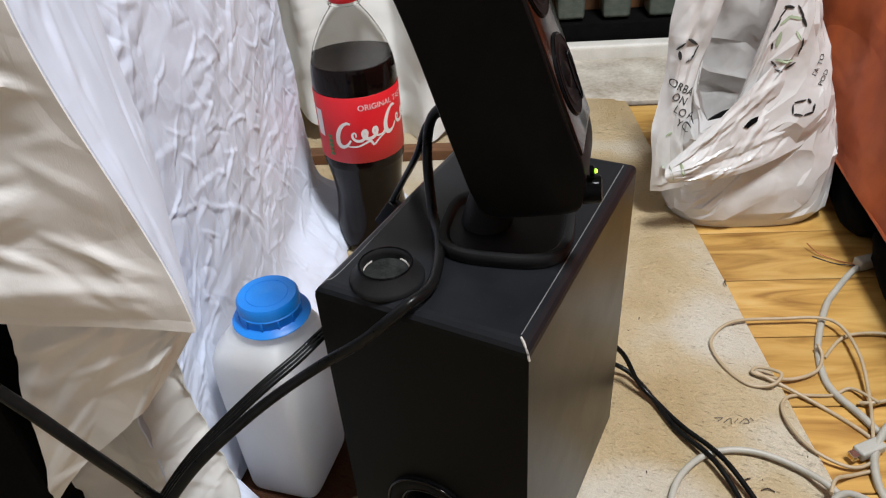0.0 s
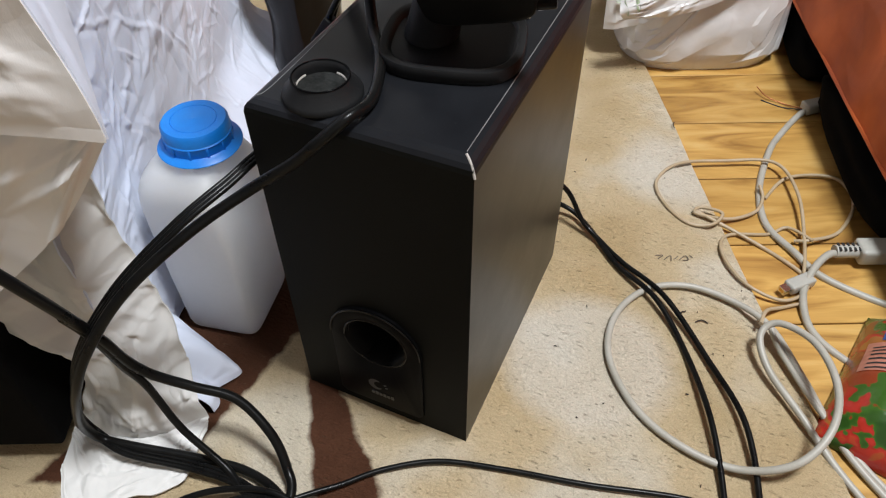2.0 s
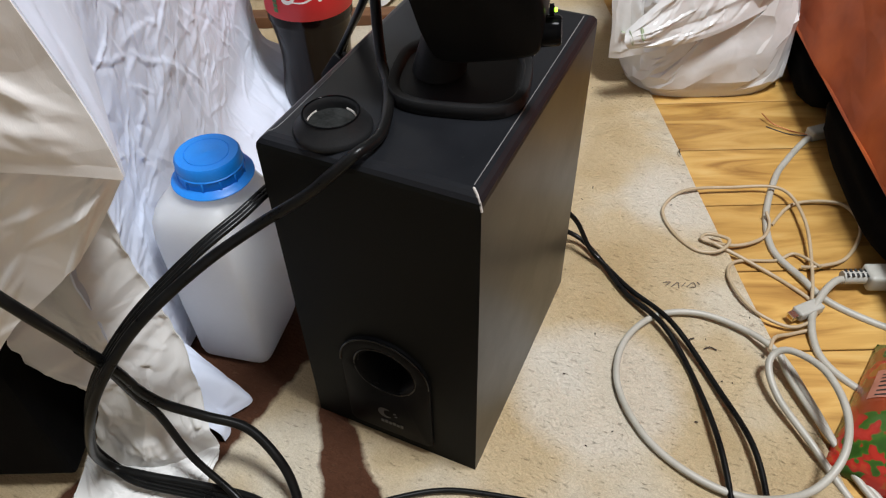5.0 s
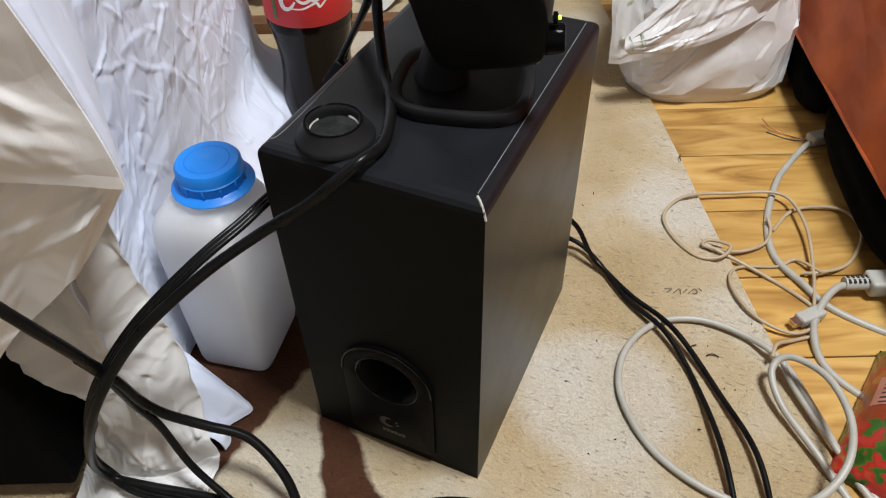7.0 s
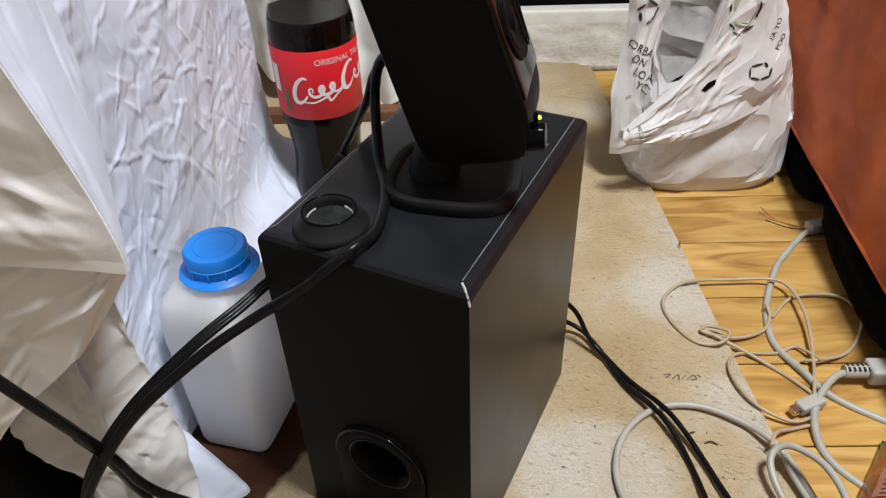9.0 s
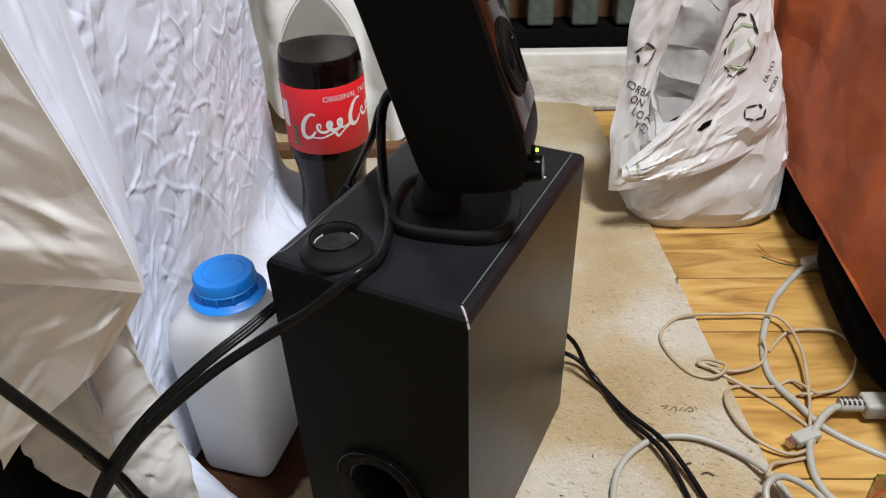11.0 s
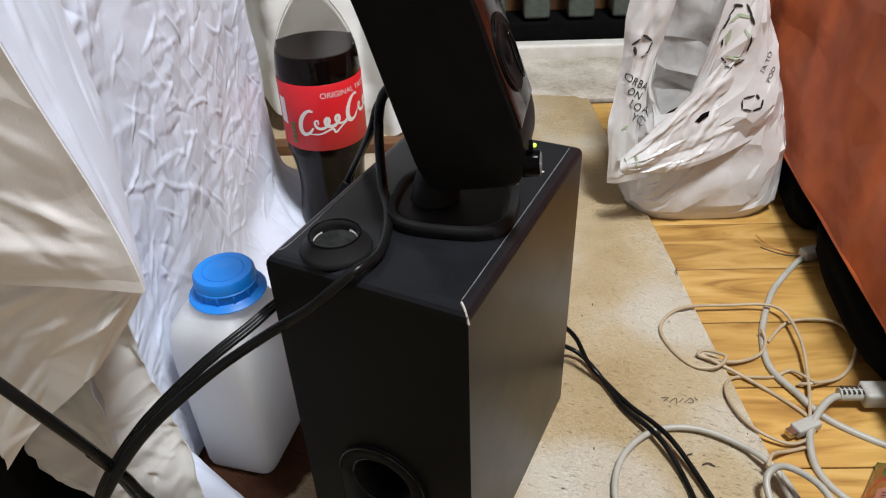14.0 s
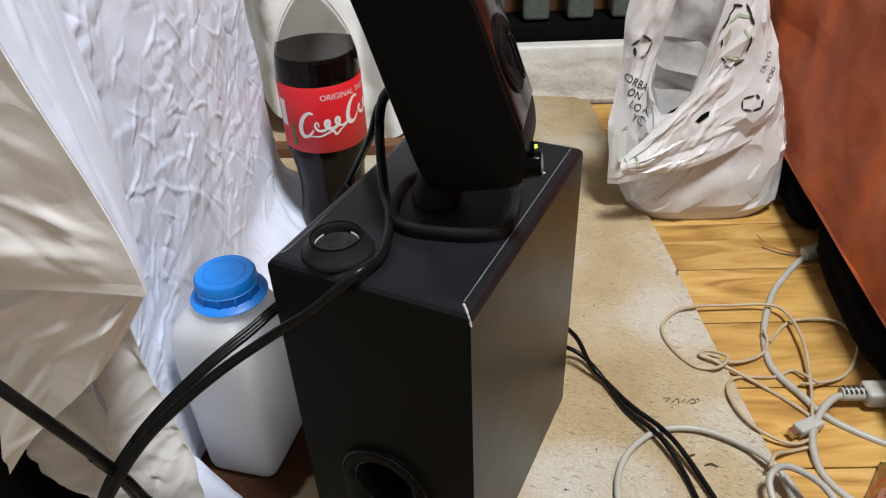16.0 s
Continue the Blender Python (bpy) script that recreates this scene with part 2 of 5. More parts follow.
M_CARPET, M_OAK, M_VINYL = carpet_material(), laminate_material(), vinyl_material()
M_SHEET = cloth_material("white_sheet_cotton", (0.64, 0.69, 0.82), (0.71, 0.76, 0.89), 0.3, 15.0, 0.003)
M_CREAM = cloth_material("cream_cotton", (0.74, 0.72, 0.70), (0.82, 0.80, 0.78), 0.55, 9.0, 0.006)
M_ORANGE = cloth_material("rust_orange_fabric", (0.33, 0.055, 0.008), (0.57, 0.118, 0.017), 0.5, 9.0, 0.008)
M_CURTAIN = cloth_material("white_curtain_cotton", (0.78, 0.79, 0.77), (0.86, 0.87, 0.85), 0.5, 12.0, 0.006)
# less blue than the sheet, and greyer to hold the front panel's shade
M_SHADED_SHEET = cloth_material("grey_white_cotton", (0.66, 0.65, 0.63), (0.75, 0.745, 0.73), 0.6, 12.0, 0.006)
M_MATTE = plain("matte_black_plastic", (0.011, 0.011, 0.0115), (0.016, 0.016, 0.0165), 0.44, 40, 0.15, 900)
M_MATTE.node_tree.nodes["Principled BSDF"].inputs["Specular IOR Level"].default_value = 0.13
M_GLOSS = plain("glossy_black_plastic", (0.002, 0.002, 0.0022), (0.004, 0.004, 0.0042), 0.12, 30, 0.03, 500, rough_var=0.05)
M_GLOSS.node_tree.nodes["Principled BSDF"].inputs["Specular IOR Level"].default_value = 0.035
M_FRONT = plain("satin_black_face", (0.003, 0.003, 0.0035), (0.006, 0.006, 0.0065), 0.45, 30, 0.03, 500, rough_var=0.05)
M_FRONT.node_tree.nodes["Principled BSDF"].inputs["Specular IOR Level"].default_value = 0.05
M_RUBBER = plain("black_cable_rubber", (0.0035, 0.0035, 0.0036), (0.007, 0.007, 0.0068), 0.30, 80, 0.1, 900)
M_RUBBER.node_tree.nodes["Principled BSDF"].inputs["Specular IOR Level"].default_value = 0.17
# darker, duller copy of the vinyl for the box's shaded front
M_SHADED_FRONT = plain("shaded_front_vinyl", (0.0050, 0.0054, 0.0050), (0.0078, 0.0083, 0.0078), 0.5, 25, 0.12, 700)
M_SHADED_FRONT.node_tree.nodes["Principled BSDF"].inputs["Specular IOR Level"].default_value = 0.07
M_BODY = plain("soft_black_plastic", (0.0022, 0.0022, 0.0024), (0.0045, 0.0045, 0.0047), 0.48, 40, 0.12, 900)
M_BODY.node_tree.nodes["Principled BSDF"].inputs["Specular IOR Level"].default_value = 0.09
M_PIANO = plain("piano_black_plastic", (0.0018, 0.0018, 0.002), (0.003, 0.003, 0.0032), 0.10, 30, 0.02, 500, rough_var=0.04)
M_PIANO.node_tree.nodes["Principled BSDF"].inputs["Specular IOR Level"].default_value = 0.30
# near-black for dark things and for shade filled in with solids
M_DARKFILL = plain("near_black_dark_fill", (0.003, 0.003, 0.003), (0.006, 0.0055, 0.0055), 0.95, 60, 0.3, 900)
M_DARKFILL.node_tree.nodes["Principled BSDF"].inputs["Specular IOR Level"].default_value = 0.05
M_GREYCABLE = plain("grey_cable_pvc", (0.35, 0.33, 0.28), (0.43, 0.41, 0.36), 0.42, 50, 0.08, 700)
M_THIN = plain("beige_cord_pvc", (0.37, 0.28, 0.17), (0.47, 0.37, 0.25), 0.42, 50, 0.08, 700)
M_PLUG = plain("light_grey_plug", (0.37, 0.36, 0.32), (0.45, 0.44, 0.40), 0.4, 60, 0.05, 700)
M_COPPER = plain("copper_wire", (0.30, 0.10, 0.04), (0.45, 0.17, 0.07), 0.4, 80, 0.1, 900, metal=0.6)
M_CHROME = plain("worn_chrome", (0.55, 0.53, 0.50), (0.72, 0.70, 0.68), 0.22, 90, 0.05, 900, metal=1.0)
M_GOLD = plain("dull_gold_contact", (0.40, 0.26, 0.10), (0.55, 0.36, 0.15), 0.3, 90, 0.05, 900, metal=1.0)
M_BLUE = plain("blue_cap_plastic", (0.008, 0.22, 0.78), (0.014, 0.28, 0.88), 0.42, 40, 0.06, 700)
M_JUG = plain("milky_polyethylene", (0.86, 0.865, 0.87), (0.91, 0.915, 0.92), 0.42, 25, 0.1, 500)
M_JUG.node_tree.nodes["Principled BSDF"].inputs["Subsurface Weight"].default_value = 0.85
M_JUG.node_tree.nodes["Principled BSDF"].inputs["Subsurface Scale"].default_value = 1.0
M_JUG.node_tree.nodes["Principled BSDF"].inputs["Subsurface Radius"].default_value = (0.055, 0.055, 0.055)
_jt = M_JUG.node_tree
_film, _both = _jt.nodes.new("ShaderNodeBsdfTranslucent"), _jt.nodes.new("ShaderNodeMixShader")
_film.inputs[0].default_value = (0.93, 0.935, 0.95, 1)
_both.inputs[0].default_value = 0.32
_jt.links.new(_jt.nodes["Principled BSDF"].outputs[0], _both.inputs[1])
_jt.links.new(_film.outputs[0], _both.inputs[2])
_jt.links.new(_both.outputs[0], _jt.nodes["Material Output"].inputs[0])
M_REDCAP = plain("red_cap_plastic", (0.55, 0.012, 0.018), (0.65, 0.02, 0.025), 0.35, 60, 0.05, 700)
M_LABEL, M_BAG, M_PACKET = label_material(), bag_material(), packet_material()
M_PET = glass_material("clear_bottle_plastic", (0.98, 0.99, 0.985), 0.03, 1.05)
M_COLA = plain("dark_cola", (0.004, 0.0022, 0.002), (0.006, 0.003, 0.0025), 0.10, 20, 0.0, rough_var=0.02)
M_COLA.node_tree.nodes["Principled BSDF"].inputs["Specular IOR Level"].default_value = 0.2
M_WHITEINK = plain("white_ink", (0.74, 0.72, 0.70), (0.82, 0.80, 0.78), 0.4, 80, 0.0)
M_GREYINK = plain("grey_white_ink", (0.14, 0.14, 0.14), (0.22, 0.22, 0.22), 0.4, 80, 0.0)
M_BLACKINK = plain("black_ink", (0.015, 0.015, 0.016), (0.03, 0.03, 0.03), 0.45, 80, 0.0)
M_GREENINK = plain("pale_green_ink", (0.34, 0.42, 0.27), (0.44, 0.52, 0.36), 0.45, 80, 0.0)
M_DARKGREENINK = plain("green_ink", (0.05, 0.16, 0.05), (0.09, 0.24, 0.08), 0.45, 80, 0.0)
M_PINKINK = plain("pink_brown_ink", (0.42, 0.16, 0.11), (0.50, 0.21, 0.15), 0.4, 80, 0.0)
M_BLUEINK = plain("navy_ink", (0.02, 0.05, 0.18), (0.03, 0.07, 0.25), 0.4, 80, 0.0)
M_FLECK = plain("dark_lint", (0.035, 0.024, 0.018), (0.07, 0.05, 0.035), 0.9, 80, 0.1, 700)
M_SCRIBBLE = plain("faded_scribble", (0.09, 0.07, 0.05), (0.20, 0.16, 0.12), 0.9, 400, 0.1, 700)
M_DIMINK = plain("dim_grey_ink", (0.035, 0.035, 0.035), (0.065, 0.065, 0.065), 0.4, 80, 0.0)
M_PAD = plain("dusty_grey_rubber", (0.008, 0.0085, 0.008), (0.026, 0.027, 0.026), 0.5, 160, 0.3, 700)
M_PAD.node_tree.nodes["Principled BSDF"].inputs["Specular IOR Level"].default_value = 0.08
M_SCUFF = plain("pale_edge_and_scuff", (0.34, 0.31, 0.28), (0.55, 0.52, 0.48), 0.7, 300, 0.2, 900)
M_STRIP = plain("worn_painted_board", (0.33, 0.28, 0.215), (0.66, 0.61, 0.53), 0.7, 14, 0.35, 160)
M_SKIRT = plain("white_painted_wood", (0.66, 0.63, 0.57), (0.78, 0.75, 0.70), 0.55, 30, 0.2, 300)
M_BROWNPANEL = wood_strip_material("brown_wood_panel", (0.10, 0.042, 0.016), (0.18, 0.08, 0.03))
M_GREENRIB = plain("grey_green_enamel", (0.05, 0.065, 0.055), (0.11, 0.13, 0.11), 0.4, 60, 0.15, 500)
# wall and ceiling tones of the unseen shell set the bounced light
M_WALL = plain("beige_wall_paint", (0.52, 0.485, 0.445), (0.60, 0.565, 0.52), 0.8, 8, 0.2, 300)
M_CEIL = plain("white_ceiling_paint", (0.74, 0.74, 0.73), (0.80, 0.80, 0.79), 0.85, 8, 0.2, 300)
M_SUBFLOOR = plain("dark_joint", (0.10, 0.055, 0.02), (0.15, 0.08, 0.03), 0.7, 40, 0.1, 300)
M_LED, _nt, _b = nodes_of("green_led")
_b.inputs["Base Color"].default_value = (0.35, 0.8, 0.05, 1)
_b.inputs["Emission Color"].default_value = (0.45, 1.0, 0.05, 1)
_b.inputs["Emission Strength"].default_value = 2.5


# ---- mesh helpers ----
def link(name, bm, material, parent=None, label="", smooth=True):
    me = bpy.data.meshes.new(name)
    bmesh.ops.recalc_face_normals(bm, faces=bm.faces)
    bm.to_mesh(me)
    bm.free()
    for one in material if isinstance(material, (list, tuple)) else [material]:
        me.materials.append(one)
    for p in me.polygons:
        p.use_smooth = smooth
    if smooth:
        me.set_sharp_from_angle(angle=radians(48))
    ob = new(name, me)
    if parent is not None:
        ob.parent = parent
    if label:
        ob["label"] = label
    return ob


def part(name, bm, material, parent, label="", smooth=True):
    return link(name, bm, material, parent, label, smooth)


def thing(name, where, label, category, group="", turn=0.0):
    ob = new(name)
    ob.matrix_world = Matrix.Translation(where) @ Matrix.Rotation(turn, 4, "Z")
    ob.empty_display_size = 0.02
    return tagged(ob, label, category, group)


def box(x0, x1, y0, y1, z0, z1, bevel=0.0, seg=2, bm=None):
    bm = bm or bmesh.new()
    m = Matrix.LocRotScale(((x0 + x1) / 2, (y0 + y1) / 2, (z0 + z1) / 2), None, (x1 - x0, y1 - y0, z1 - z0))
    made = bmesh.ops.create_cube(bm, size=1, matrix=m)
    if bevel:
        vs = set(made["verts"])
        es = [e for e in bm.edges if e.verts[0] in vs and e.verts[1] in vs]
        bmesh.ops.bevel(bm, geom=es, offset=bevel, segments=seg, affect="EDGES", profile=0.6)
    return bm


def lathe(profile, seg=48, bm=None, cap=True):
    """A body turned round z from (radius, height) pairs."""
    bm = bm or bmesh.new()
    rings = []
    for r, z in profile:
        rings.append([bm.verts.new((r * math.cos(2 * math.pi * k / seg), r * math.sin(2 * math.pi * k / seg), z)) for k in range(seg)])
    for a, b in zip(rings, rings[1:]):
        for k in range(seg):
            bm.faces.new((a[k], a[(k + 1) % seg], b[(k + 1) % seg], b[k]))
    if cap:
        for ring in (rings[0], rings[-1]):
            if ring[0].co.xy.length > 1e-5:
                bm.faces.new(ring)
    return bm


def spline(points, steps=10, closed=False):
    """Catmull-Rom through the points."""
    p = [Vector(q) for q in points]
    out, n = [], len(p)
    for i in range(n if closed else n - 1):
        if closed:
            a, b, c, d = p[i - 1], p[i], p[(i + 1) % n], p[(i + 2) % n]
        else:
            a, b, c, d = p[max(i - 1, 0)], p[i], p[i + 1], p[min(i + 2, n - 1)]
        for k in range(steps):
            t = k / steps
            out.append(0.5 * ((2 * b) + (c - a) * t + (2 * a - 5 * b + 4 * c - d) * t * t + (3 * b - a - 3 * c + d) * t ** 3))
    if not closed:
        out.append(p[-1])
    return out


def tube(path, radius, seg=12, bm=None, flat=1.0, wide=1.0):
    """A round or flattened cable along a list of points."""
    bm = bm or bmesh.new()
    rings, up = [], Vector((0, 0, 1))
    for i, q in enumerate(path):
        d = (path[min(i + 1, len(path) - 1)] - path[max(i - 1, 0)]).normalized()
        side = d.cross(up)
        if side.length < 0.05:
            side = d.cross(Vector((0, 1, 0)))
        side.normalize()
        top = side.cross(d).normalized()
        rings.append([bm.verts.new(q + side * (wide * radius * math.cos(2 * math.pi * k / seg)) + top * (flat * radius * math.sin(2 * math.pi * k / seg))) for k in range(seg)])
    for a, b in zip(rings, rings[1:]):
        for k in range(seg):
            bm.faces.new((a[k], a[(k + 1) % seg], b[(k + 1) % seg], b[k]))
    bm.faces.new(rings[0])
    bm.faces.new(rings[-1])
    return bm


def sheet(place, nu, nv, thick=0.0012, bm=None):
    """A cloth of nu x nv cells from place(s, t), s and t from 0 to 1, with a real thickness."""
    bm = bm or bmesh.new()
    grid = [[Vector(place(i / nu, j / nv)) for j in range(nv + 1)] for i in range(nu + 1)]
    front, back = [], []
    for i in range(nu + 1):
        rf, rb = [], []
        for j in range(nv + 1):
            a = grid[min(i + 1, nu)][j] - grid[max(i - 1, 0)][j]
            b = grid[i][min(j + 1, nv)] - grid[i][max(j - 1, 0)]
            n = a.cross(b).normalized()
            rf.append(bm.verts.new(grid[i][j] + n * thick / 2))
            rb.append(bm.verts.new(grid[i][j] - n * thick / 2))
        front.append(rf)
        back.append(rb)
    for i in range(nu):
        for j in range(nv):
            bm.faces.new((front[i][j], front[i + 1][j], front[i + 1][j + 1], front[i][j + 1]))
            bm.faces.new((back[i][j], back[i][j + 1], back[i + 1][j + 1], back[i + 1][j]))
    for i in range(nu):
        for j in (0, nv):
            bm.faces.new((front[i][j], back[i][j], back[i + 1][j], front[i + 1][j]))
    for j in range(nv):
        for i in (0, nu):
            bm.faces.new((front[i][j], back[i][j], back[i][j + 1], front[i][j + 1]))
    return bm


def cable(name, points, radius, material, label, category="cable", steps=10, group="", closed=False):
    pts = spline(points, steps, closed)
    return tagged(link(name, tube(pts, radius), material), label, category, group)


def crumple(p, size, amount, seed=0.0):
    """Sharp-ridged folds."""
    q = Vector(p) / size + Vector((seed, seed * 1.7, seed * 0.3))
    return amount * (noise.ridged_multi_fractal(q, 1.0, 2.1, 4, 1.0, 1.6) - 1.0)


def facets(x, z, size, seed=0):
    """Piecewise flat height, -1 to 1, over a jittered lattice of triangles: stiff film or starched cloth."""
    p, q = x / size + z / size * 0.577, z / size * 1.155
    i, j = math.floor(p), math.floor(q)
    f, g = p - i, q - j

    def at(m, n):
        return noise.cell(Vector((m * 1.37 + seed * 7.1 + 0.5, n * 2.11 + 0.5, seed + 0.5)))
    if f + g <= 1:
        return at(i, j) * (1 - f - g) + at(i + 1, j) * f + at(i, j + 1) * g
    return at(i + 1, j + 1) * (f + g - 1) + at(i, j + 1) * (1 - f) + at(i + 1, j) * (1 - g)


def slanted(x, z, turn, stretch):
    """Coordinates turned by an angle and drawn out along it."""
    return (x * math.cos(turn) + z * math.sin(turn)) / stretch, z * math.cos(turn) - x * math.sin(turn)


def crease_map(seed, nu, nv, w, h, count, long=(0.02, 0.08), wide=(0.004, 0.010), deep=0.002, lean=0.0, spread=1.6):
    """Heights over a w x h metre cloth: sparse, straight, sharp-ridged creases that fade out at their ends."""
    rnd = random.Random(seed)
    xs, zs = np.linspace(0, w, nu + 1)[:, None], np.linspace(0, h, nv + 1)[None, :]
    total = np.zeros((nu + 1, nv + 1))
    for _ in range(count):
        cx, cz, ang = rnd.uniform(0, w), rnd.uniform(0, h), lean + rnd.uniform(-spread, spread)
        half, w1 = rnd.uniform(*long) * 0.5, rnd.uniform(*wide)
        w2 = w1 * rnd.uniform(0.7, 2.6)
        along = (xs - cx) * math.cos(ang) + (zs - cz) * math.sin(ang)
        across = (zs - cz) * math.cos(ang) - (xs - cx) * math.sin(ang) + rnd.uniform(-0.25, 0.25) / half * along ** 2
        fade = np.clip(1 - (along / half) ** 2, 0, 1)
        reach = np.where(across > 0, w1, w2) * (0.35 + 0.65 * fade)
        total += rnd.choice((1, 1, -0.8)) * deep * rnd.uniform(0.4, 1.0) * (half / long[1]) ** 0.4 * fade * np.clip(1 - np.abs(across) / reach, 0, 1)
    return total


def at_map(m, s, q):
    return float(m[int(round(s * (m.shape[0] - 1))), int(round(q * (m.shape[1] - 1)))])


# ---- room shell ----
def shell():
    for name, b in (("floor", (-2.0, 2.2, -1.6, 2.2, -0.06, -0.0125)),):
        tagged(link(name, box(*b), M_SUBFLOOR), kind="structure").matrix_world = ROOM
    # ceiling and walls are unseen, added to close the room and bounce light
    tagged(link("ceiling", box(-2.0, 2.2, -1.6, 2.2, 2.5, 2.6), M_CEIL), kind="structure").matrix_world = ROOM
    walls = {"wall_north": (-2.0, 2.2, 2.2, 2.3, -0.06, 2.5), "wall_south": (-2.0, 2.2, -1.7, -1.6, -0.06, 2.5),
             "wall_east": (2.2, 2.3, -1.6, 2.2, -0.06, 2.5), "wall_west": (-2.1, -2.0, -1.6, 2.2, -0.06, 2.5)}
    for name, b in walls.items():
        tagged(link(name, box(*b), M_WALL), kind="structure").matrix_world = ROOM


shell()


def carpet():
    """A thin rug with a slightly wavy edge, turned with the room."""
    def place(s, t):
        u = -0.75 + 1.115 * s
        v = -0.7 + 1.56 * t
        w = 0.0035 * noise.noise((u * 9, v * 9, 0.3)) * s
        z = -0.0035 + 0.0011 * noise.noise((u * 22, v * 22, 0))
        if s > 0.985:
            z -= 0.003
        return room(u + w + 0.012 * (t - 0.5) * s, v + w - 0.035 * max(0, s - 0.8) * 5 * (t > 0.9), z)
    ob = link("carpet", sheet(place, 150, 200, 0.007), M_CARPET)
    return tagged(ob, "worn beige carpet with brown crescent pattern", "carpet", kind="structure")


carpet()

# ---- subwoofer ----
W, D, H = 0.126, 0.194, 0.252


def subwoofer():
    t = thing("subwoofer", (0, 0, 0), "black wood subwoofer box with scuffed edges on the carpet", "speaker")
    body = box(0, W, 0.0, D, 0.0, H, 0.0)
    top = [e for e in body.edges if all(abs(v.co.z - H) < 1e-6 for v in e.verts)]
    bmesh.ops.bevel(body, geom=top, offset=0.007, segments=4, affect="EDGES", profile=0.5)
    cab = part("cabinet", body, M_VINYL, t, "black vinyl cabinet")
    for p in cab.data.polygons:
        p.use_smooth = False
    # port plate: rounded arch panel on the front with the port sunk into it
    bm = bmesh.new()
    cx, cz, r = 0.062, 0.083, 0.0325
    outline = [(cx + r * math.cos(a), cz + r * math.sin(a)) for a in [math.pi * k / 24 for k in range(25)]]
    outline += [(cx - r, 0.014), (cx - r + 0.004, 0.010), (cx + r - 0.004, 0.010), (cx + r, 0.014)]
    n = len(outline)
    hole = 0.0215
    def ring_pt(k, f, y):
        x, z = outline[k]
        return (cx + (x - cx) * f, y, cz + (z - cz) * f)
    a = [bm.verts.new(ring_pt(k, 1.0, 0.0)) for k in range(n)]
    b = [bm.verts.new(ring_pt(k, 1.0, -0.0018)) for k in range(n)]
    c = [bm.verts.new(ring_pt(k, 0.94, -0.0030)) for k in range(n)]
    ang = [math.atan2(z - cz, x - cx) for x, z in outline]
    d = [bm.verts.new((cx + (hole + 0.002) * math.cos(q), -0.0026, cz + (hole + 0.002) * math.sin(q))) for q in ang]
    e = [bm.verts.new((cx + hole * math.cos(q), -0.0010, cz + hole * math.sin(q))) for q in ang]
    f = [bm.verts.new((cx + hole * 0.86 * math.cos(q), 0.008, cz + hole * 0.86 * math.sin(q))) for q in ang]
    g = [bm.verts.new((cx + hole * 0.8 * math.cos(q), 0.06, cz + hole * 0.8 * math.sin(q))) for q in ang]
    for p, q in ((a, b), (b, c), (c, d), (d, e), (e, f), (f, g)):
        for k in range(n):
            bm.faces.new((p[k], p[(k + 1) % n], q[(k + 1) % n], q[k]))
    bm.faces.new(g)
    # a round opening in the cabinet front behind the plate
    cutter = link("port_cut", lathe([(hole * 0.97, -0.02), (hole * 0.97, 0.075)], 32), M_MATTE)
    cutter.matrix_world = Matrix.Translation((cx, 0, cz)) @ Matrix.Rotation(radians(-90), 4, "X")
    mod = cab.modifiers.new("cut", "BOOLEAN")
    mod.object, mod.operation = cutter, "DIFFERENCE"
    bpy.context.view_layer.update()
    me = bpy.data.meshes.new_from_object(cab.evaluated_get(bpy.context.evaluated_depsgraph_get()))
    cab.modifiers.clear()
    cab.data = me
    bpy.data.objects.remove(cutter)
    # shade on the front face is painted in with the darker vinyl
    me.materials.append(M_SHADED_FRONT)
    for p in me.polygons:
        p.use_smooth = False
        if p.normal.y < -0.95:
            p.material_index = 1
    plate = part("port_plate", bm, M_FRONT, t, "glossy black reflex port plate")
    part("plate_edge", tube([Vector(ring_pt(k, 0.985, -0.0028)) for k in range(25)], 0.0009, 8), M_PIANO, plate, "glossy rounded edge")
    lip = [Vector((cx + (hole + 0.0008) * math.cos(2 * math.pi * k / 40), -0.0020, cz + (hole + 0.0008) * math.sin(2 * math.pi * k / 40))) for k in range(41)]
    part("port_lip", tube(lip, 0.0008, 8), M_PIANO, plate, "glossy lip of the port")
    # maker's mark as plain shapes
    bm = bmesh.new()
    steps = 14
    prev = None
    for k in range(steps + 1):
        q = radians(60 + 250 * k / steps)
        wdt = 0.0019 * math.sin(math.pi * k / steps) + 0.0003
        pair = [bm.verts.new((0.0605 + rr * math.cos(q), -0.0033, 0.036 + rr * math.sin(q))) for rr in (0.0046 - wdt, 0.0046 + wdt)]
        if prev:
            bm.faces.new((prev[0], prev[1], pair[1], pair[0]))
        prev = pair
    for dx, dz in ((0.0062, 0.0022), (0.0072, -0.0006)):
        bmesh.ops.create_cube(bm, size=1, matrix=Matrix.LocRotScale((0.0605 + dx, -0.0033, 0.036 + dz), Euler((0, -0.5, 0)), (0.002, 0.0004, 0.001)))
    part("emblem", bm, M_DIMINK, plate, "pale grey crescent emblem", False)
    bm = bmesh.new()
    for k in range(6):
        x = 0.0555 + 0.003 * k
        box(x, x + 0.0021, -0.0035, -0.0031, 0.0235, 0.0265 + 0.0006 * (k % 2), bm=bm)
    part("marking", bm, M_DIMINK, plate, "unreadable grey lettering", False)
    # chipped corner of the vinyl, and thin pale lines along the top edges
    wt = W
    bm = bmesh.new()
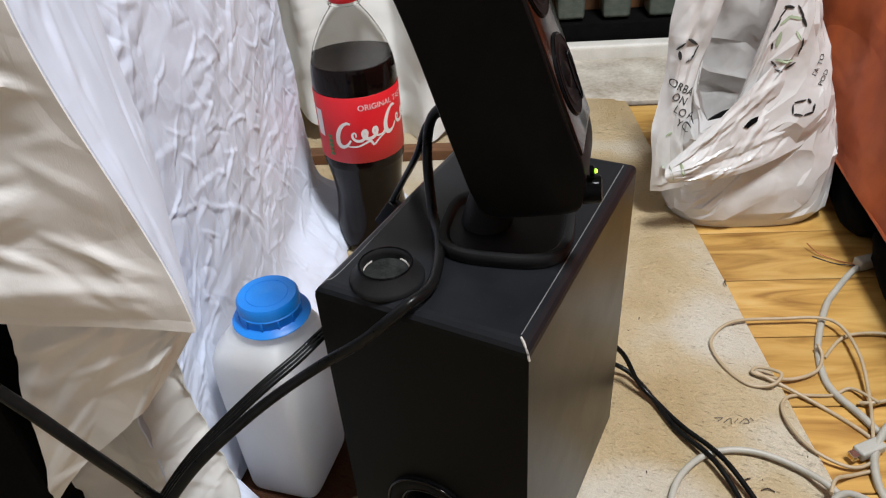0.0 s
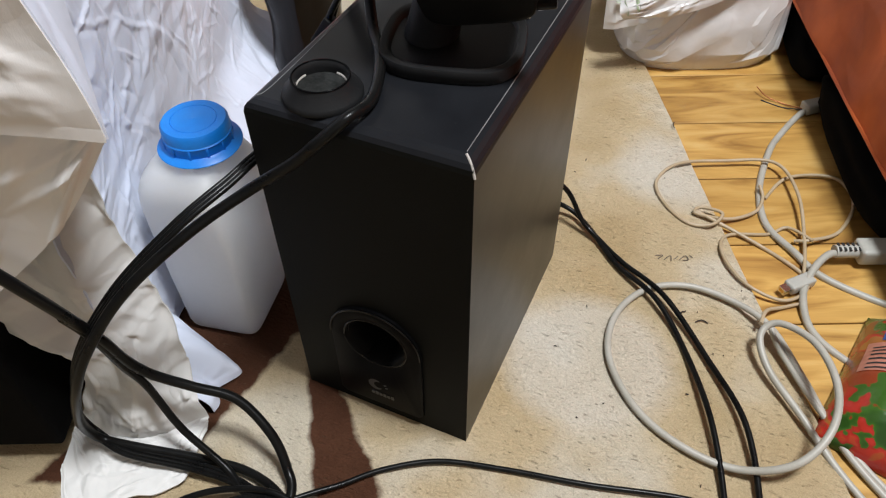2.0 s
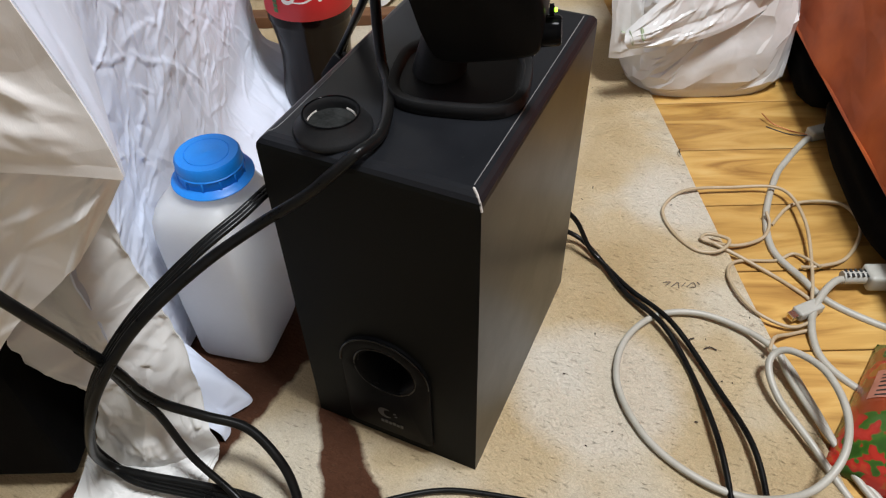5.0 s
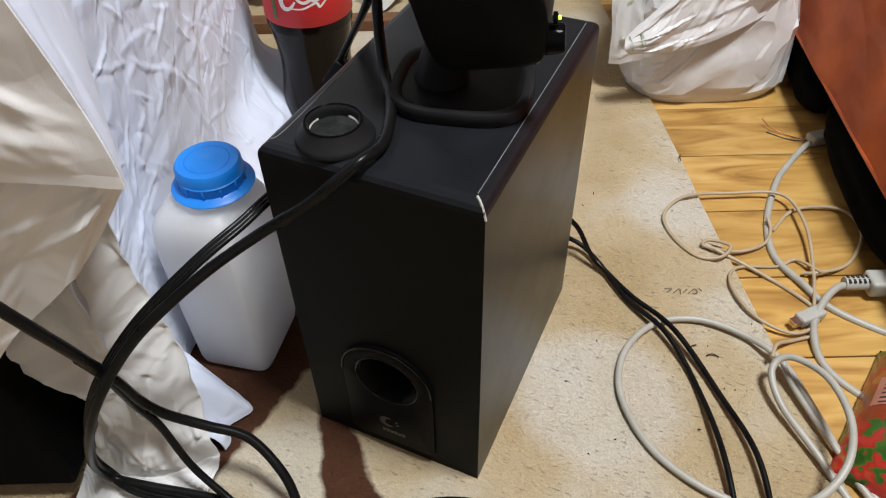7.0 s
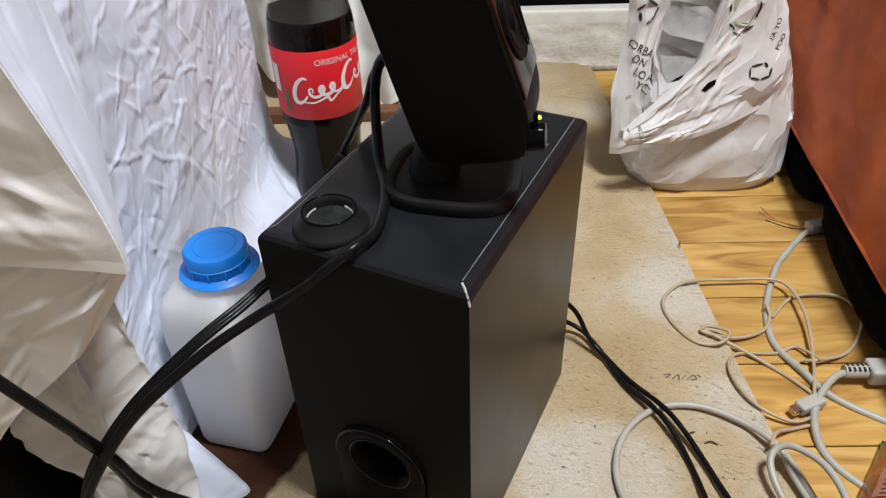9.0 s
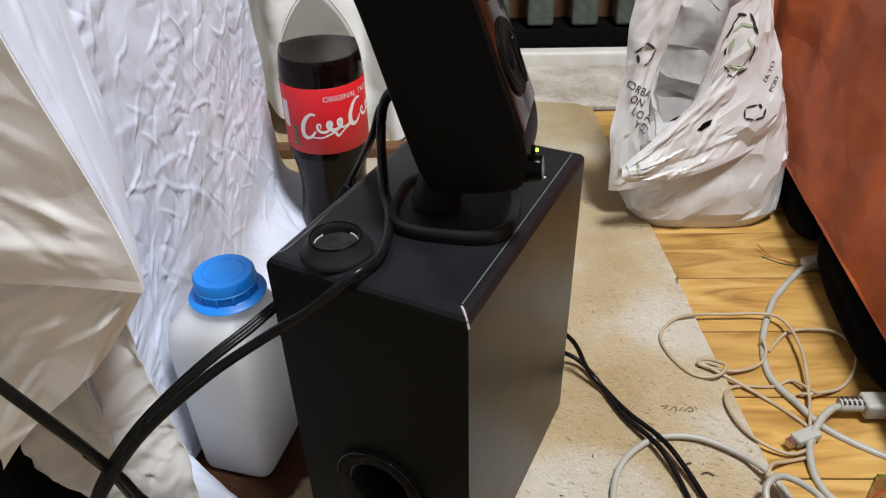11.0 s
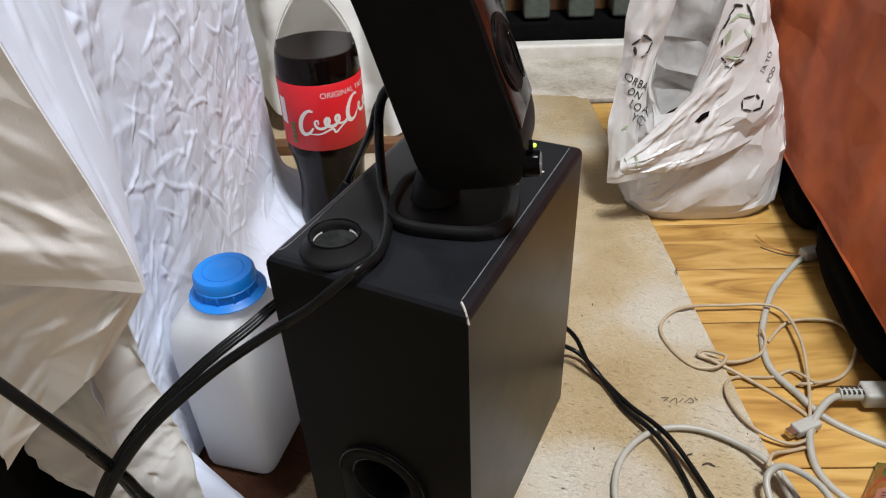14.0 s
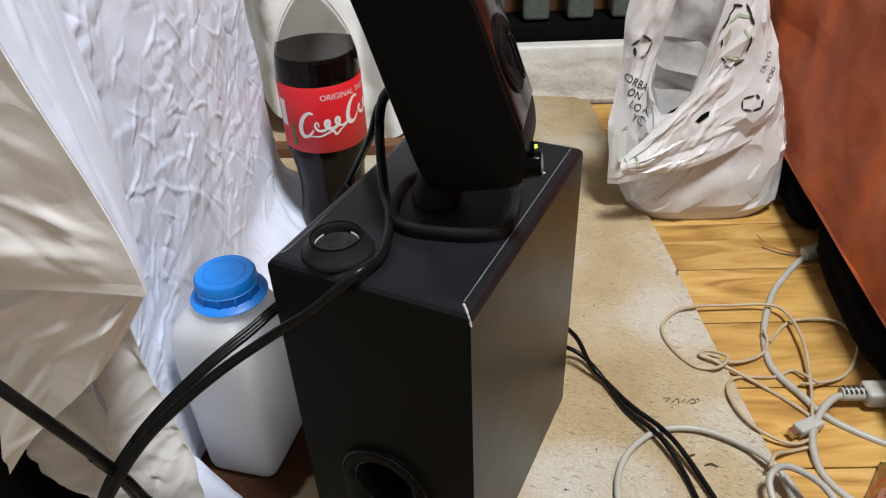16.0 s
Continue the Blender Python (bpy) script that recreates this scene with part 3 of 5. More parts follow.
    tube(spline([(wt - 0.0066, 0.0062, H + 0.0001), (wt - 0.0040, 0.0038, H - 0.0010), (wt - 0.0014, 0.0014, H - 0.0040), (wt + 0.0002, 0.0002, H - 0.008)], 6), 0.0007, 6, bm)
    part("chipped_corner", bm, M_SCUFF, t, "pale chipped corner")
    for pts, r in ((((wt - 0.0072, 0.008, H), (wt - 0.0070, 0.10, H), (wt - 0.0072, 0.186, H)), 0.00026), (((0.004, 0.0065, H), (0.0072, 0.012, H), (0.0075, 0.04, H), (0.007, 0.085, H)), 0.00022)):
        part("pale_line", tube(spline(pts, 6), r, 5), M_GREYINK, t, "thin pale line along the top edge")
    # paper-white chip near the knob
    bm = bmesh.new()
    for pts in (((0.107, 0.142), (0.1105, 0.1445), (0.1095, 0.147)), ((0.1115, 0.145), (0.114, 0.148), (0.110, 0.1485))):
        lo = [bm.verts.new((x, y, H)) for x, y in pts]
        hi = [bm.verts.new((x, y, H + 0.0006)) for x, y in pts]
        bm.faces.new(hi)
        for k in range(3):
            bm.faces.new((lo[k], lo[(k + 1) % 3], hi[(k + 1) % 3], hi[k]))
    part("paint_chip", bm, M_WHITEINK, t, "white chipped spot", False)
    return t


subwoofer()


def desk_ring():
    """A black ring foot with a flared skirt and an open centre."""
    t = thing("ring_base", (0.035, 0.0210, H), "black plastic ring base lying on the subwoofer", "stand base")
    prof = [(0.0206, 0.0), (0.0208, 0.0015), (0.0198, 0.0034), (0.0156, 0.0072), (0.0150, 0.0100), (0.0145, 0.0106), (0.0136, 0.0100), (0.0130, 0.0070), (0.0127, 0.0026), (0.0, 0.0024)]
    part("ring", lathe(prof, 56), M_MATTE, t)
    rim = lathe([(0.0145 + 0.0006 * math.cos(a), 0.0106 + 0.0004 * math.sin(a)) for a in [2 * math.pi * k / 8 for k in range(9)]], 56, cap=False)
    part("rim", rim, M_GLOSS, t, "worn shiny rim")
    # three short pale arcs round the inner edge
    bm = bmesh.new()
    for k in range(3):
        a0 = radians(40 + 120 * k)
        pts = [Vector((0.0131 * math.cos(a0 + q), 0.0129 * math.sin(a0 + q), 0.0050)) for q in (0, 0.25, 0.5, 0.75)]
        tube(pts, 0.0007, 6, bm)
    part("inner_edge", bm, M_SCUFF, t, "pale arcs on the inner edge")
    part("pad", lathe([(0.0128, 0.0026), (0.0124, 0.0046), (0.0, 0.0048)], 40), M_PAD, t, "dusty grey inner pad")
    return t


desk_ring()


# ---- satellite speaker ----
def satellite():
    t = thing("satellite_speaker", (0.078, 0.087, H), "tall black desktop speaker leaning back on its oval stand", "speaker", turn=radians(14))
    # stand: rounded slab with a raised rim
    def slab(a, b, pw, z):
        return [(a * math.copysign(abs(math.cos(q)) ** pw, math.cos(q)), b * math.copysign(abs(math.sin(q)) ** pw, math.sin(q)), z) for q in [2 * math.pi * k / 64 for k in range(64)]]
    bm = bmesh.new()
    rings = [[bm.verts.new(v) for v in slab(a, b, 0.62, z)] for a, b, z in ((0.0380, 0.0350, 0.0), (0.0388, 0.0358, 0.0008), (0.0388, 0.0358, 0.0068), (0.0382, 0.0352, 0.0077), (0.0350, 0.0320, 0.0078), (0.0338, 0.0308, 0.0072), (0.0325, 0.0295, 0.0052), (0.004, 0.004, 0.0056))]
    for p, q in zip(rings, rings[1:]):
        for k in range(64):
            bm.faces.new((p[k], p[(k + 1) % 64], q[(k + 1) % 64], q[k]))
    bm.faces.new(rings[0])
    bm.faces.new(rings[-1])
    part("stand", bm, M_MATTE, t, "matte black oval stand")
    bm = bmesh.new()
    rings = []
    for k in range(9):
        f = k / 8
        a, b = 0.0150 - 0.003 * f, 0.017 - 0.004 * f
        rings.append([bm.verts.new((-0.012 + 0.006 * f + a * math.cos(q), -0.004 * f + b * math.sin(q), 0.008 + 0.03 * f)) for q in [2 * math.pi * j / 32 for j in range(32)]])
    for p, q in zip(rings, rings[1:]):
        for k in range(32):
            bm.faces.new((p[k], p[(k + 1) % 32], q[(k + 1) % 32], q[k]))
    bm.faces.new(rings[-1])
    part("neck", bm, M_MATTE, t)
    # body: a side outline extruded across, leaning back
    side = spline([(-0.003, 0.0305), (0.018, 0.0325), (0.0395, 0.0370), (0.0440, 0.0440), (0.0445, 0.0555), (0.0418, 0.0685), (0.0335, 0.0893), (0.0250, 0.114), (0.0185, 0.132), (0.0, 0.180), (-0.018, 0.225), (-0.030, 0.239),
                   (-0.050, 0.243), (-0.068, 0.234), (-0.0735, 0.218), (-0.070, 0.2), (-0.0570, 0.172), (-0.0400, 0.128), (-0.0225, 0.071), (-0.0120, 0.040)], 4, True)
    hw = 0.0275
    bm = bmesh.new()
    rings = []
    cxx = sum(p[0] for p in side) / len(side)
    czz = sum(p[1] for p in side) / len(side)
    for y, f in ((-hw, 0.97), (-hw + 0.0008, 0.99), (-hw + 0.003, 1.0), (hw - 0.003, 1.0), (hw - 0.0008, 0.99), (hw, 0.97)):
        rings.append([bm.verts.new((cxx + (p[0] - cxx) * f, y - 0.006, czz + (p[1] - czz) * f)) for p in side])
    n = len(side)
    for p, q in zip(rings, rings[1:]):
        for k in range(n):
            bm.faces.new((p[k], p[(k + 1) % n], q[(k + 1) % n], q[k]))
    bm.faces.new(rings[0])
    bm.faces.new(rings[-1])
    part("body", bm, M_BODY, t, "matte black speaker body")
    # glossy face with two drivers, following the leaning front
    foot = Vector((0.0418, -0.006, 0.0685))
    up = (Vector((0.0, 0, 0.180)) - Vector((0.0418, 0, 0.0685))).normalized()
    out = Vector((up.z, 0, -up.x))
    side_y = Vector((0, 1, 0))
    face = Matrix(((*side_y, 0), (*up, 0), (*out, 0), (0, 0, 0, 1))).to_3x3().transposed().to_4x4()
    def on_face(along, off=0.0):
        return Matrix.Translation(foot + up * along + out * off) @ face
    bm = box(-0.0255, 0.0255, 0.001, 0.158, -0.004, 0.0012, 0.0012, 3)
    fp = part("front_panel", bm, M_PIANO, t, "glossy black front panel")
    fp.matrix_local = on_face(0.0)
    for along, r in ((0.034, 0.0190), (0.088, 0.0215)):
        prof = [(r + 0.002, 0.0010), (r + 0.0018, 0.0019), (r, 0.0023), (r - 0.0025, 0.0017), (r - 0.004, 0.0024), (r - 0.006, 0.0014), (r * 0.36, 0.0013), (r * 0.33, 0.0020), (0.0, 0.0030)]
        dr = part("driver", lathe(prof, 48, cap=False), M_FRONT, t, "satin black driver cone with rubber surround")
        dr.matrix_local = on_face(along, 0.0)
        ring = lathe([(r + 0.0010 + 0.0005 * math.cos(q), 0.0021 + 0.0004 * math.sin(q)) for q in [2 * math.pi * k / 8 for k in range(9)]], 48, cap=False)
        part("trim_ring", ring, M_GLOSS, dr)
    # lower oval port with a bright lip
    bm = tube([Vector((0.0045 * math.cos(q) + 0.012, 0.013 * math.sin(q) + 0.028, 0.0024)) for q in [2 * math.pi * k / 36 for k in range(37)]], 0.0005, 6)
    pr = part("port_lip", bm, M_GLOSS, t, "thin glossy oval lip")
    pr.matrix_local = on_face(0.0)
    # controls on the chin
    kn = part("volume_knob", lathe([(0.0, 0.0), (0.0072, 0.0), (0.0075, 0.002), (0.0071, 0.0105), (0.0064, 0.0116), (0.0, 0.0116)], 40), M_GLOSS, t, "black volume knob")
    kn.matrix_local = Matrix.Translation((0.0410, -0.0250, 0.0470)) @ Matrix.Rotation(radians(84), 4, "Y")
    led = part("power_light", lathe([(0.0011, 0.0), (0.0011, 0.0030), (0.0008, 0.0036), (0.0, 0.0038)], 20), M_LED, t, "lit yellow-green power light")
    led.matrix_local = Matrix.Translation((0.0460, -0.0265, 0.0590)) @ Matrix.Rotation(radians(84), 4, "Y")
    bez = part("light_bezel", lathe([(0.0014, 0.0), (0.0028, 0.0), (0.0028, 0.0020), (0.0014, 0.0024)], 24, cap=False), M_GLOSS, t)
    bez.matrix_local = Matrix.Translation((0.0460, -0.0265, 0.0590)) @ Matrix.Rotation(radians(84), 4, "Y")
    jack = part("headphone_jack", lathe([(0.0, 0.0), (0.0042, 0.0), (0.0042, 0.0018), (0.0030, 0.0024), (0.0022, 0.0016), (0.0, -0.002)], 28), M_CHROME, t, "metal headphone socket")
    jack.matrix_local = Matrix.Translation((0.0395, -0.0250, 0.0385)) @ Matrix.Rotation(radians(112), 4, "Y")
    return t


satellite()


# ---- plastic jug ----
def jug():
    t = thing("plastic_jug", (-0.0930, 0.0424, 0.0), "milky white plastic jug with blue screw cap on the carpet", "jug", turn=radians(11.5))
    t.scale = (1.01, 1.01, 1.02)
    bm = bmesh.new()
    def ring(a, b, pw, z):
        return [bm.verts.new((a * math.copysign(abs(math.cos(q)) ** pw, math.cos(q)), b * math.copysign(abs(math.sin(q)) ** pw, math.sin(q)), z)) for q in [2 * math.pi * k / 72 + 0.0001 for k in range(72)]]
    prof = [(0.022, 0.026, 0.4, 0.0), (0.0262, 0.031, 0.30, 0.001), (0.0285, 0.0335, 0.26, 0.004), (0.0295, 0.0345, 0.26, 0.010), (0.0305, 0.0350, 0.26, 0.06), (0.0308, 0.0352, 0.26, 0.110),
            (0.0308, 0.0352, 0.28, 0.128), (0.0300, 0.0345, 0.34, 0.140), (0.0275, 0.032, 0.45, 0.1480), (0.0225, 0.026, 0.7, 0.1535), (0.0175, 0.0185, 0.95, 0.1560), (0.0165, 0.0165, 1.0, 0.1590)]
    rings = [ring(*p) for p in prof]
    for p, q in zip(rings, rings[1:]):
        for k in range(72):
            bm.faces.new((p[k], p[(k + 1) % 72], q[(k + 1) % 72], q[k]))
    bm.faces.new(rings[0])
    bm.faces.new(rings[-1])
    part("bottle", bm, M_JUG, t)
    off = Matrix.Translation((0.0065, 0.0035, 0.0))
    cap = part("cap", lathe([(0.0150, 0.1590), (0.0208, 0.1640), (0.0212, 0.1646), (0.0210, 0.1810), (0.0196, 0.1832), (0.0145, 0.1832), (0.0141, 0.1826), (0.0137, 0.1832), (0.0006, 0.1832), (0.0, 0.1836)], 64), M_BLUE, t, "bright blue screw cap")
    collar = part("collar", lathe([(0.0200, 0.1600), (0.0262, 0.1612), (0.0267, 0.1620), (0.0262, 0.1628), (0.0225, 0.1640), (0.0205, 0.1660)], 64, cap=False), M_BLUE, t, "blue flared sealing collar")
    off = off @ Matrix.Translation((0, 0, 0.0213)) @ Matrix.Diagonal((1.03, 1.03, 0.86, 1))
    for o in (cap, collar):
        o.matrix_local = off
    for k in range(12):
        bm = box(0.0203, 0.0219, -0.0007, 0.0007, 0.1645, 0.1725, 0.0003, 1)
        bm.transform(Matrix.Rotation(2 * math.pi * k / 12 + 0.2, 4, "Z"))
        part("rib", bm, M_BLUE, cap)
    part("seam", lathe([(0.0211, 0.1725), (0.0218, 0.1733), (0.0211, 0.1741)], 64, cap=False), M_BLUE, cap)
    return t


jug()


# ---- cola bottle ----
def text_mesh(body, size, align="LEFT"):
    cu = bpy.data.curves.new("lettering", "FONT")
    cu.body, cu.size, cu.align_x = body, size, align
    ob = new("lettering", cu)
    bpy.context.view_layer.update()
    me = bpy.data.meshes.new_from_object(ob.evaluated_get(bpy.context.evaluated_depsgraph_get()))
    bpy.data.objects.remove(ob)
    bm = bmesh.new()
    bm.from_mesh(me)
    return bm


def cola_bottle():
    at = Vector((-0.2099, 0.3547, 0.0))
    face = math.atan2(-0.249 - at.y, 0.242 - at.x)
    t = thing("cola_bottle", (*at.xy, -0.002), "large clear plastic cola bottle with red label and red cap", "bottle", turn=face)
    t.scale = (0.978, 0.978, 0.988)
    body = [(0.0, 0.006), (0.018, 0.004), (0.030, 0.0), (0.038, 0.003), (0.0425, 0.012), (0.0430, 0.030), (0.0400, 0.054), (0.0388, 0.072), (0.0405, 0.094), (0.0445, 0.117), (0.0455, 0.125), (0.0455, 0.200),
            (0.0458, 0.205), (0.0455, 0.214), (0.0440, 0.226), (0.0400, 0.240), (0.0330, 0.256), (0.0240, 0.271), (0.0165, 0.281), (0.0138, 0.287), (0.0138, 0.295)]
    pts = [p.xy for p in spline([(r, z, 0) for r, z in body], 4)]
    shell_ob = part("bottle", lathe([(p.x, p.y) for p in pts if p.y > 0.2285], 72, cap=False), M_PET, t, "clear plastic shoulder and neck")
    shell_ob.visible_shadow = False
    part("neck_ring", lathe([(0.0138, 0.2855), (0.0168, 0.286), (0.0168, 0.2875), (0.0138, 0.288)], 40, cap=False), M_PET, t)
    fill = [(0.0, 0.0065)] + [(p.x, max(p.y, 0.0002)) for p in pts if 0.01 < p.x and p.y < 0.230 and p.y > 0.0] + [(0.0425, 0.2305), (0.0, 0.2305)]
    part("cola", lathe(fill, 72, cap=False), M_COLA, t, "dark brown cola")
    foam = bmesh.new()
    rnd = random.Random(3)
    for k in range(60):
        a = rnd.uniform(0, 2 * math.pi)
        r = 0.0418 - abs(rnd.gauss(0, 0.0006))
        bmesh.ops.create_icosphere(foam, subdivisions=1, radius=rnd.uniform(0.0004, 0.0009), matrix=Matrix.Translation((r * math.cos(a), r * math.sin(a), 0.2309)))
    tagged(part("bubbles", foam, M_PET, t, "small bubbles at the liquid's rim"), kind="stuff")
    lab = part("label", lathe([(0.0459, 0.1280), (0.0463, 0.1285), (0.0463, 0.2025), (0.0459, 0.2030)], 96, cap=False), M_LABEL, t, "red paper label")

    def wrap(bm, r, turn, z, scale=1.0, slope=0.0):
        for v in bm.verts:
            x, y = v.co.x * scale, v.co.y * scale
            a = turn + x / r
            v.co = ((r + v.co.z) * math.cos(a), (r + v.co.z) * math.sin(a), z + y + slope * x)
        return bm
    bm = text_mesh("ORIGINAL TASTE", 0.0088)
    bmesh.ops.subdivide_edges(bm, edges=bm.edges, cuts=1)
    part("lettering", wrap(bm, 0.0467, radians(-3), 0.1885), M_WHITEINK, lab, "white capital letters", False)
    # flowing white wordmark as plain strokes
    bm = bmesh.new()

    def stroke(points, wide):
        path = spline([(x, y, 0) for x, y in points], 8)
        prev = None
        for i, q in enumerate(path):
            d = (path[min(i + 1, len(path) - 1)] - path[max(i - 1, 0)]).normalized()
            nrm = Vector((-d.y, d.x, 0))
            wv = 1.25 * wide * (0.35 + 0.65 * math.sin(math.pi * i / (len(path) - 1)))
            pair = [bm.verts.new(q + nrm * wv), bm.verts.new(q - nrm * wv)]
            if prev:
                bm.faces.new((prev[0], prev[1], pair[1], pair[0]))
            prev = pair
    for x, y in ((0.006, 0.014), (0.061, 0.016)):
        # leaning hooks
        stroke([(x + 0.0085 * math.cos(q * math.pi / 6) + 0.0033 * math.sin(q * math.pi / 6), y + 0.0132 * math.sin(q * math.pi / 6)) for q in range(2, 12)], 0.0021)
    for x0, x1 in ((0.013, 0.049), (0.068, 0.095)):
        # running curls
        n = int((x1 - x0) / 0.0015)
        stroke([(x0 + (x1 - x0) * k / n + 0.0046 * math.cos(k * 0.82), 0.0100 + 0.0052 * math.sin(k * 0.82)) for k in range(n + 1)], 0.0016)
    stroke([(0.003, 0.002), (0.018, -0.001), (0.032, 0.002), (0.036, -0.003), (0.044, 0.002), (0.055, 0.006)], 0.0010)
    for v in bm.verts:
        v.co.y += 0.14 * v.co.x
    part("wordmark", wrap(bm, 0.0468, radians(-31), 0.147), M_WHITEINK, lab, "flowing white brand strokes", False)
    bm = bmesh.new()
    for k in range(5):
        bmesh.ops.create_grid(bm, x_segments=2, y_segments=2, size=0.5, matrix=Matrix.Translation((-0.0, 0.005 * k, 0)) @ Matrix.Diagonal((0.0055, 0.0042, 1, 1)))
    part("nutrition_mark", wrap(bm, 0.0467, radians(-48), 0.1375), M_DARKGREENINK, lab, "small green and white table", False)
    bm = bmesh.new()
    bmesh.ops.create_grid(bm, x_segments=8, y_segments=2, size=0.5, matrix=Matrix.Diagonal((0.012, 0.03, 1, 1)))
    part("barcode_field", wrap(bm, 0.0467, radians(-66), 0.1705), M_WHITEINK, lab, "white printed field", False)
    bm = lathe([(0.0, 0.3045), (0.0135, 0.3045), (0.0148, 0.303), (0.0150, 0.289), (0.0146, 0.2885)], 40)
    cap = part("cap", bm, M_REDCAP, t, "red ribbed screw cap")
    bm = bmesh.new()
    for k in range(40):
        a = 2 * math.pi * k / 40
        bmesh.ops.create_cube(bm, size=1, matrix=Matrix.Rotation(a, 4, "Z") @ Matrix.Translation((0.015, 0, 0.2965)) @ Matrix.Diagonal((0.0008, 0.0009, 0.011, 1)))
    part("grip_ribs", bm, M_REDCAP, cap)
    return t


cola_bottle()

from mathutils.bvhtree import BVHTree


# ---- hanging cloths ----
def smooth(a, b, x):
    t = min(1, max(0, (x - a) / (b - a)))
    return t * t * (3 - 2 * t)


def hanging_sheet():
    """White bed sheet that hangs along u = -0.1 and spreads on the floor near the viewer."""
    t = thing("bed_sheet", room(-0.1, 0.2), "crumpled white bed sheet hanging down to the carpet", "sheet")
    base = t.matrix_world.inverted()

    nu, nv = 400, 440
    ridges = crease_map(3, nu, nv, 0.49, 0.62, 900, (0.014, 0.060), (0.0020, 0.0042), 0.0019, 0.9, 1.5)
    ridges += crease_map(4, nu, nv, 0.49, 0.62, 40, (0.08, 0.22), (0.004, 0.009), 0.0028, 1.3, 0.9)
    ridges += crease_map(6, nu, nv, 0.49, 0.62, 420, (0.02, 0.07), (0.0018, 0.0036), 0.0011, 1.5, 0.35)

    def side(s, q):
        v = 0.462 - 0.487 * s
        z = 0.003 + 0.62 * q
        low = smooth(0.16, 0.0, z)
        u = -0.108 + 0.012 * smooth(0.3, 0.46, v) * low
        u += 0.005 * noise.noise((v * 8, z * 5, 1)) + 0.006 * low * noise.noise((v * 18, 0.2, 4)) * smooth(0.5, 0.2, v)
        # the foot of the sheet flares out over the carpet beside the jug
        u += (0.052 - 0.010 * smooth(0.012, -0.02, v) + 0.010 * noise.noise((v * 75, 0, 0))) * smooth(0.046, 0.016, v) * smooth(0.10, 0.0, z) ** 1.6
        # behind the jug the hem spreads over the carpet
        u += (0.042 + 0.006 * noise.noise((v * 40, 0, 7))) * smooth(0.085, 0.0, z) ** 1.5 * smooth(0.15, 0.24, v)
        u += (at_map(ridges, s, q) + 0.002 * facets(*slanted(v + 0.03 * noise.noise((v * 9, z * 9, 6)), z, 1.2, 1.7), 0.045, 1) + 0.0008 * facets(*slanted(v, z + 0.02 * noise.noise((v * 12, z * 12, 2)), 0.5, 1.5), 0.016, 2)) * smooth(0.0, 0.012, z)
        v2 = v + 0.012 * noise.noise((z * 9, 2, v * 3)) * smooth(0.3, 0.46, v)
        if s < 0.05:
            v2 += 0.05 * smooth(0.07, 0.0, z) * (1 - s / 0.05)
            u += 0.06 * smooth(0.07, 0.0, z) * (1 - s / 0.05)
        return base @ room(u, v2, z)
    part("side_panel", sheet(side, nu, nv), M_SHEET, t)

    # the part turned towards the viewer: hangs, meets the floor and runs out on it
    wrinkles = crease_map(7, 130, 320, 0.10, 0.50, 320, (0.014, 0.055), (0.0022, 0.0052), 0.0034, 0.9, 1.4)
    wrinkles += crease_map(9, 130, 320, 0.10, 0.50, 12, (0.08, 0.16), (0.010, 0.020), 0.007, 1.9, 0.5)

    def left_edge(z):
        table = [(0.0, -0.157), (0.03, -0.144), (0.06, -0.133), (0.085, -0.131), (0.105, -0.146), (0.125, -0.160), (0.18, -0.190), (0.25, -0.205), (0.5, -0.22)]
        for (z0, u0), (z1, u1) in zip(table, table[1:]):
            if z <= z1:
                return u0 + (u1 - u0) * smooth(0, 1, (z - z0) / (z1 - z0))
        return -0.2

    def front(s, q):
        on_floor = -0.030 - 0.016 * math.sin(math.pi * s)
        if q > 0.22:
            z = 0.004 + 0.42 * (q - 0.22) / 0.78
            right = -0.067 - 0.020 * smooth(0.0, 0.16, z)
            u = right + (left_edge(z) - right) * s
            hang = -0.006 - 0.024 * s + 0.004 * noise.noise((u * 40, z * 5, 3)) + 0.004 * math.sin(s * 11 + z * 9)
            v = hang + (on_floor - hang) * smooth(0.10, 0.0, z)
            v -= (at_map(wrinkles, s, q) + 0.005 * facets(*slanted(u, z, 1.9, 2.2), 0.035, 3) + 0.0016 * facets(*slanted(u, z, 0.6, 1.8), 0.014, 4)) * smooth(0.0, 0.03, z)
        else:
            k = 1 - q / 0.22
            out = 0.010 + 0.030 * smooth(0.0, 0.12, s) + 0.014 * smooth(0.5, 0.8, s) - 0.020 * smooth(0.82, 1.0, s) + 0.004 * noise.noise((s * 6, 0, 2))
            u = -0.067 - 0.090 * s + 0.004 * k * math.sin(s * 6)
            v = on_floor - out * k
            z = 0.0032 + 0.004 * (1 - k) ** 3 + 0.9 * abs(at_map(wrinkles, s, q)) * (1 - k * 0.6) + 0.002 * abs(noise.noise((u * 50, v * 50, 2)))
        return base @ room(u, v, z)
    # the panel's shade is in its colour: a greyer white than the side
    part("front_panel", sheet(front, 130, 320), M_SHADED_SHEET, t, "turned face of the sheet, less blue, its shade painted greyer")
    return t


hanging_sheet()


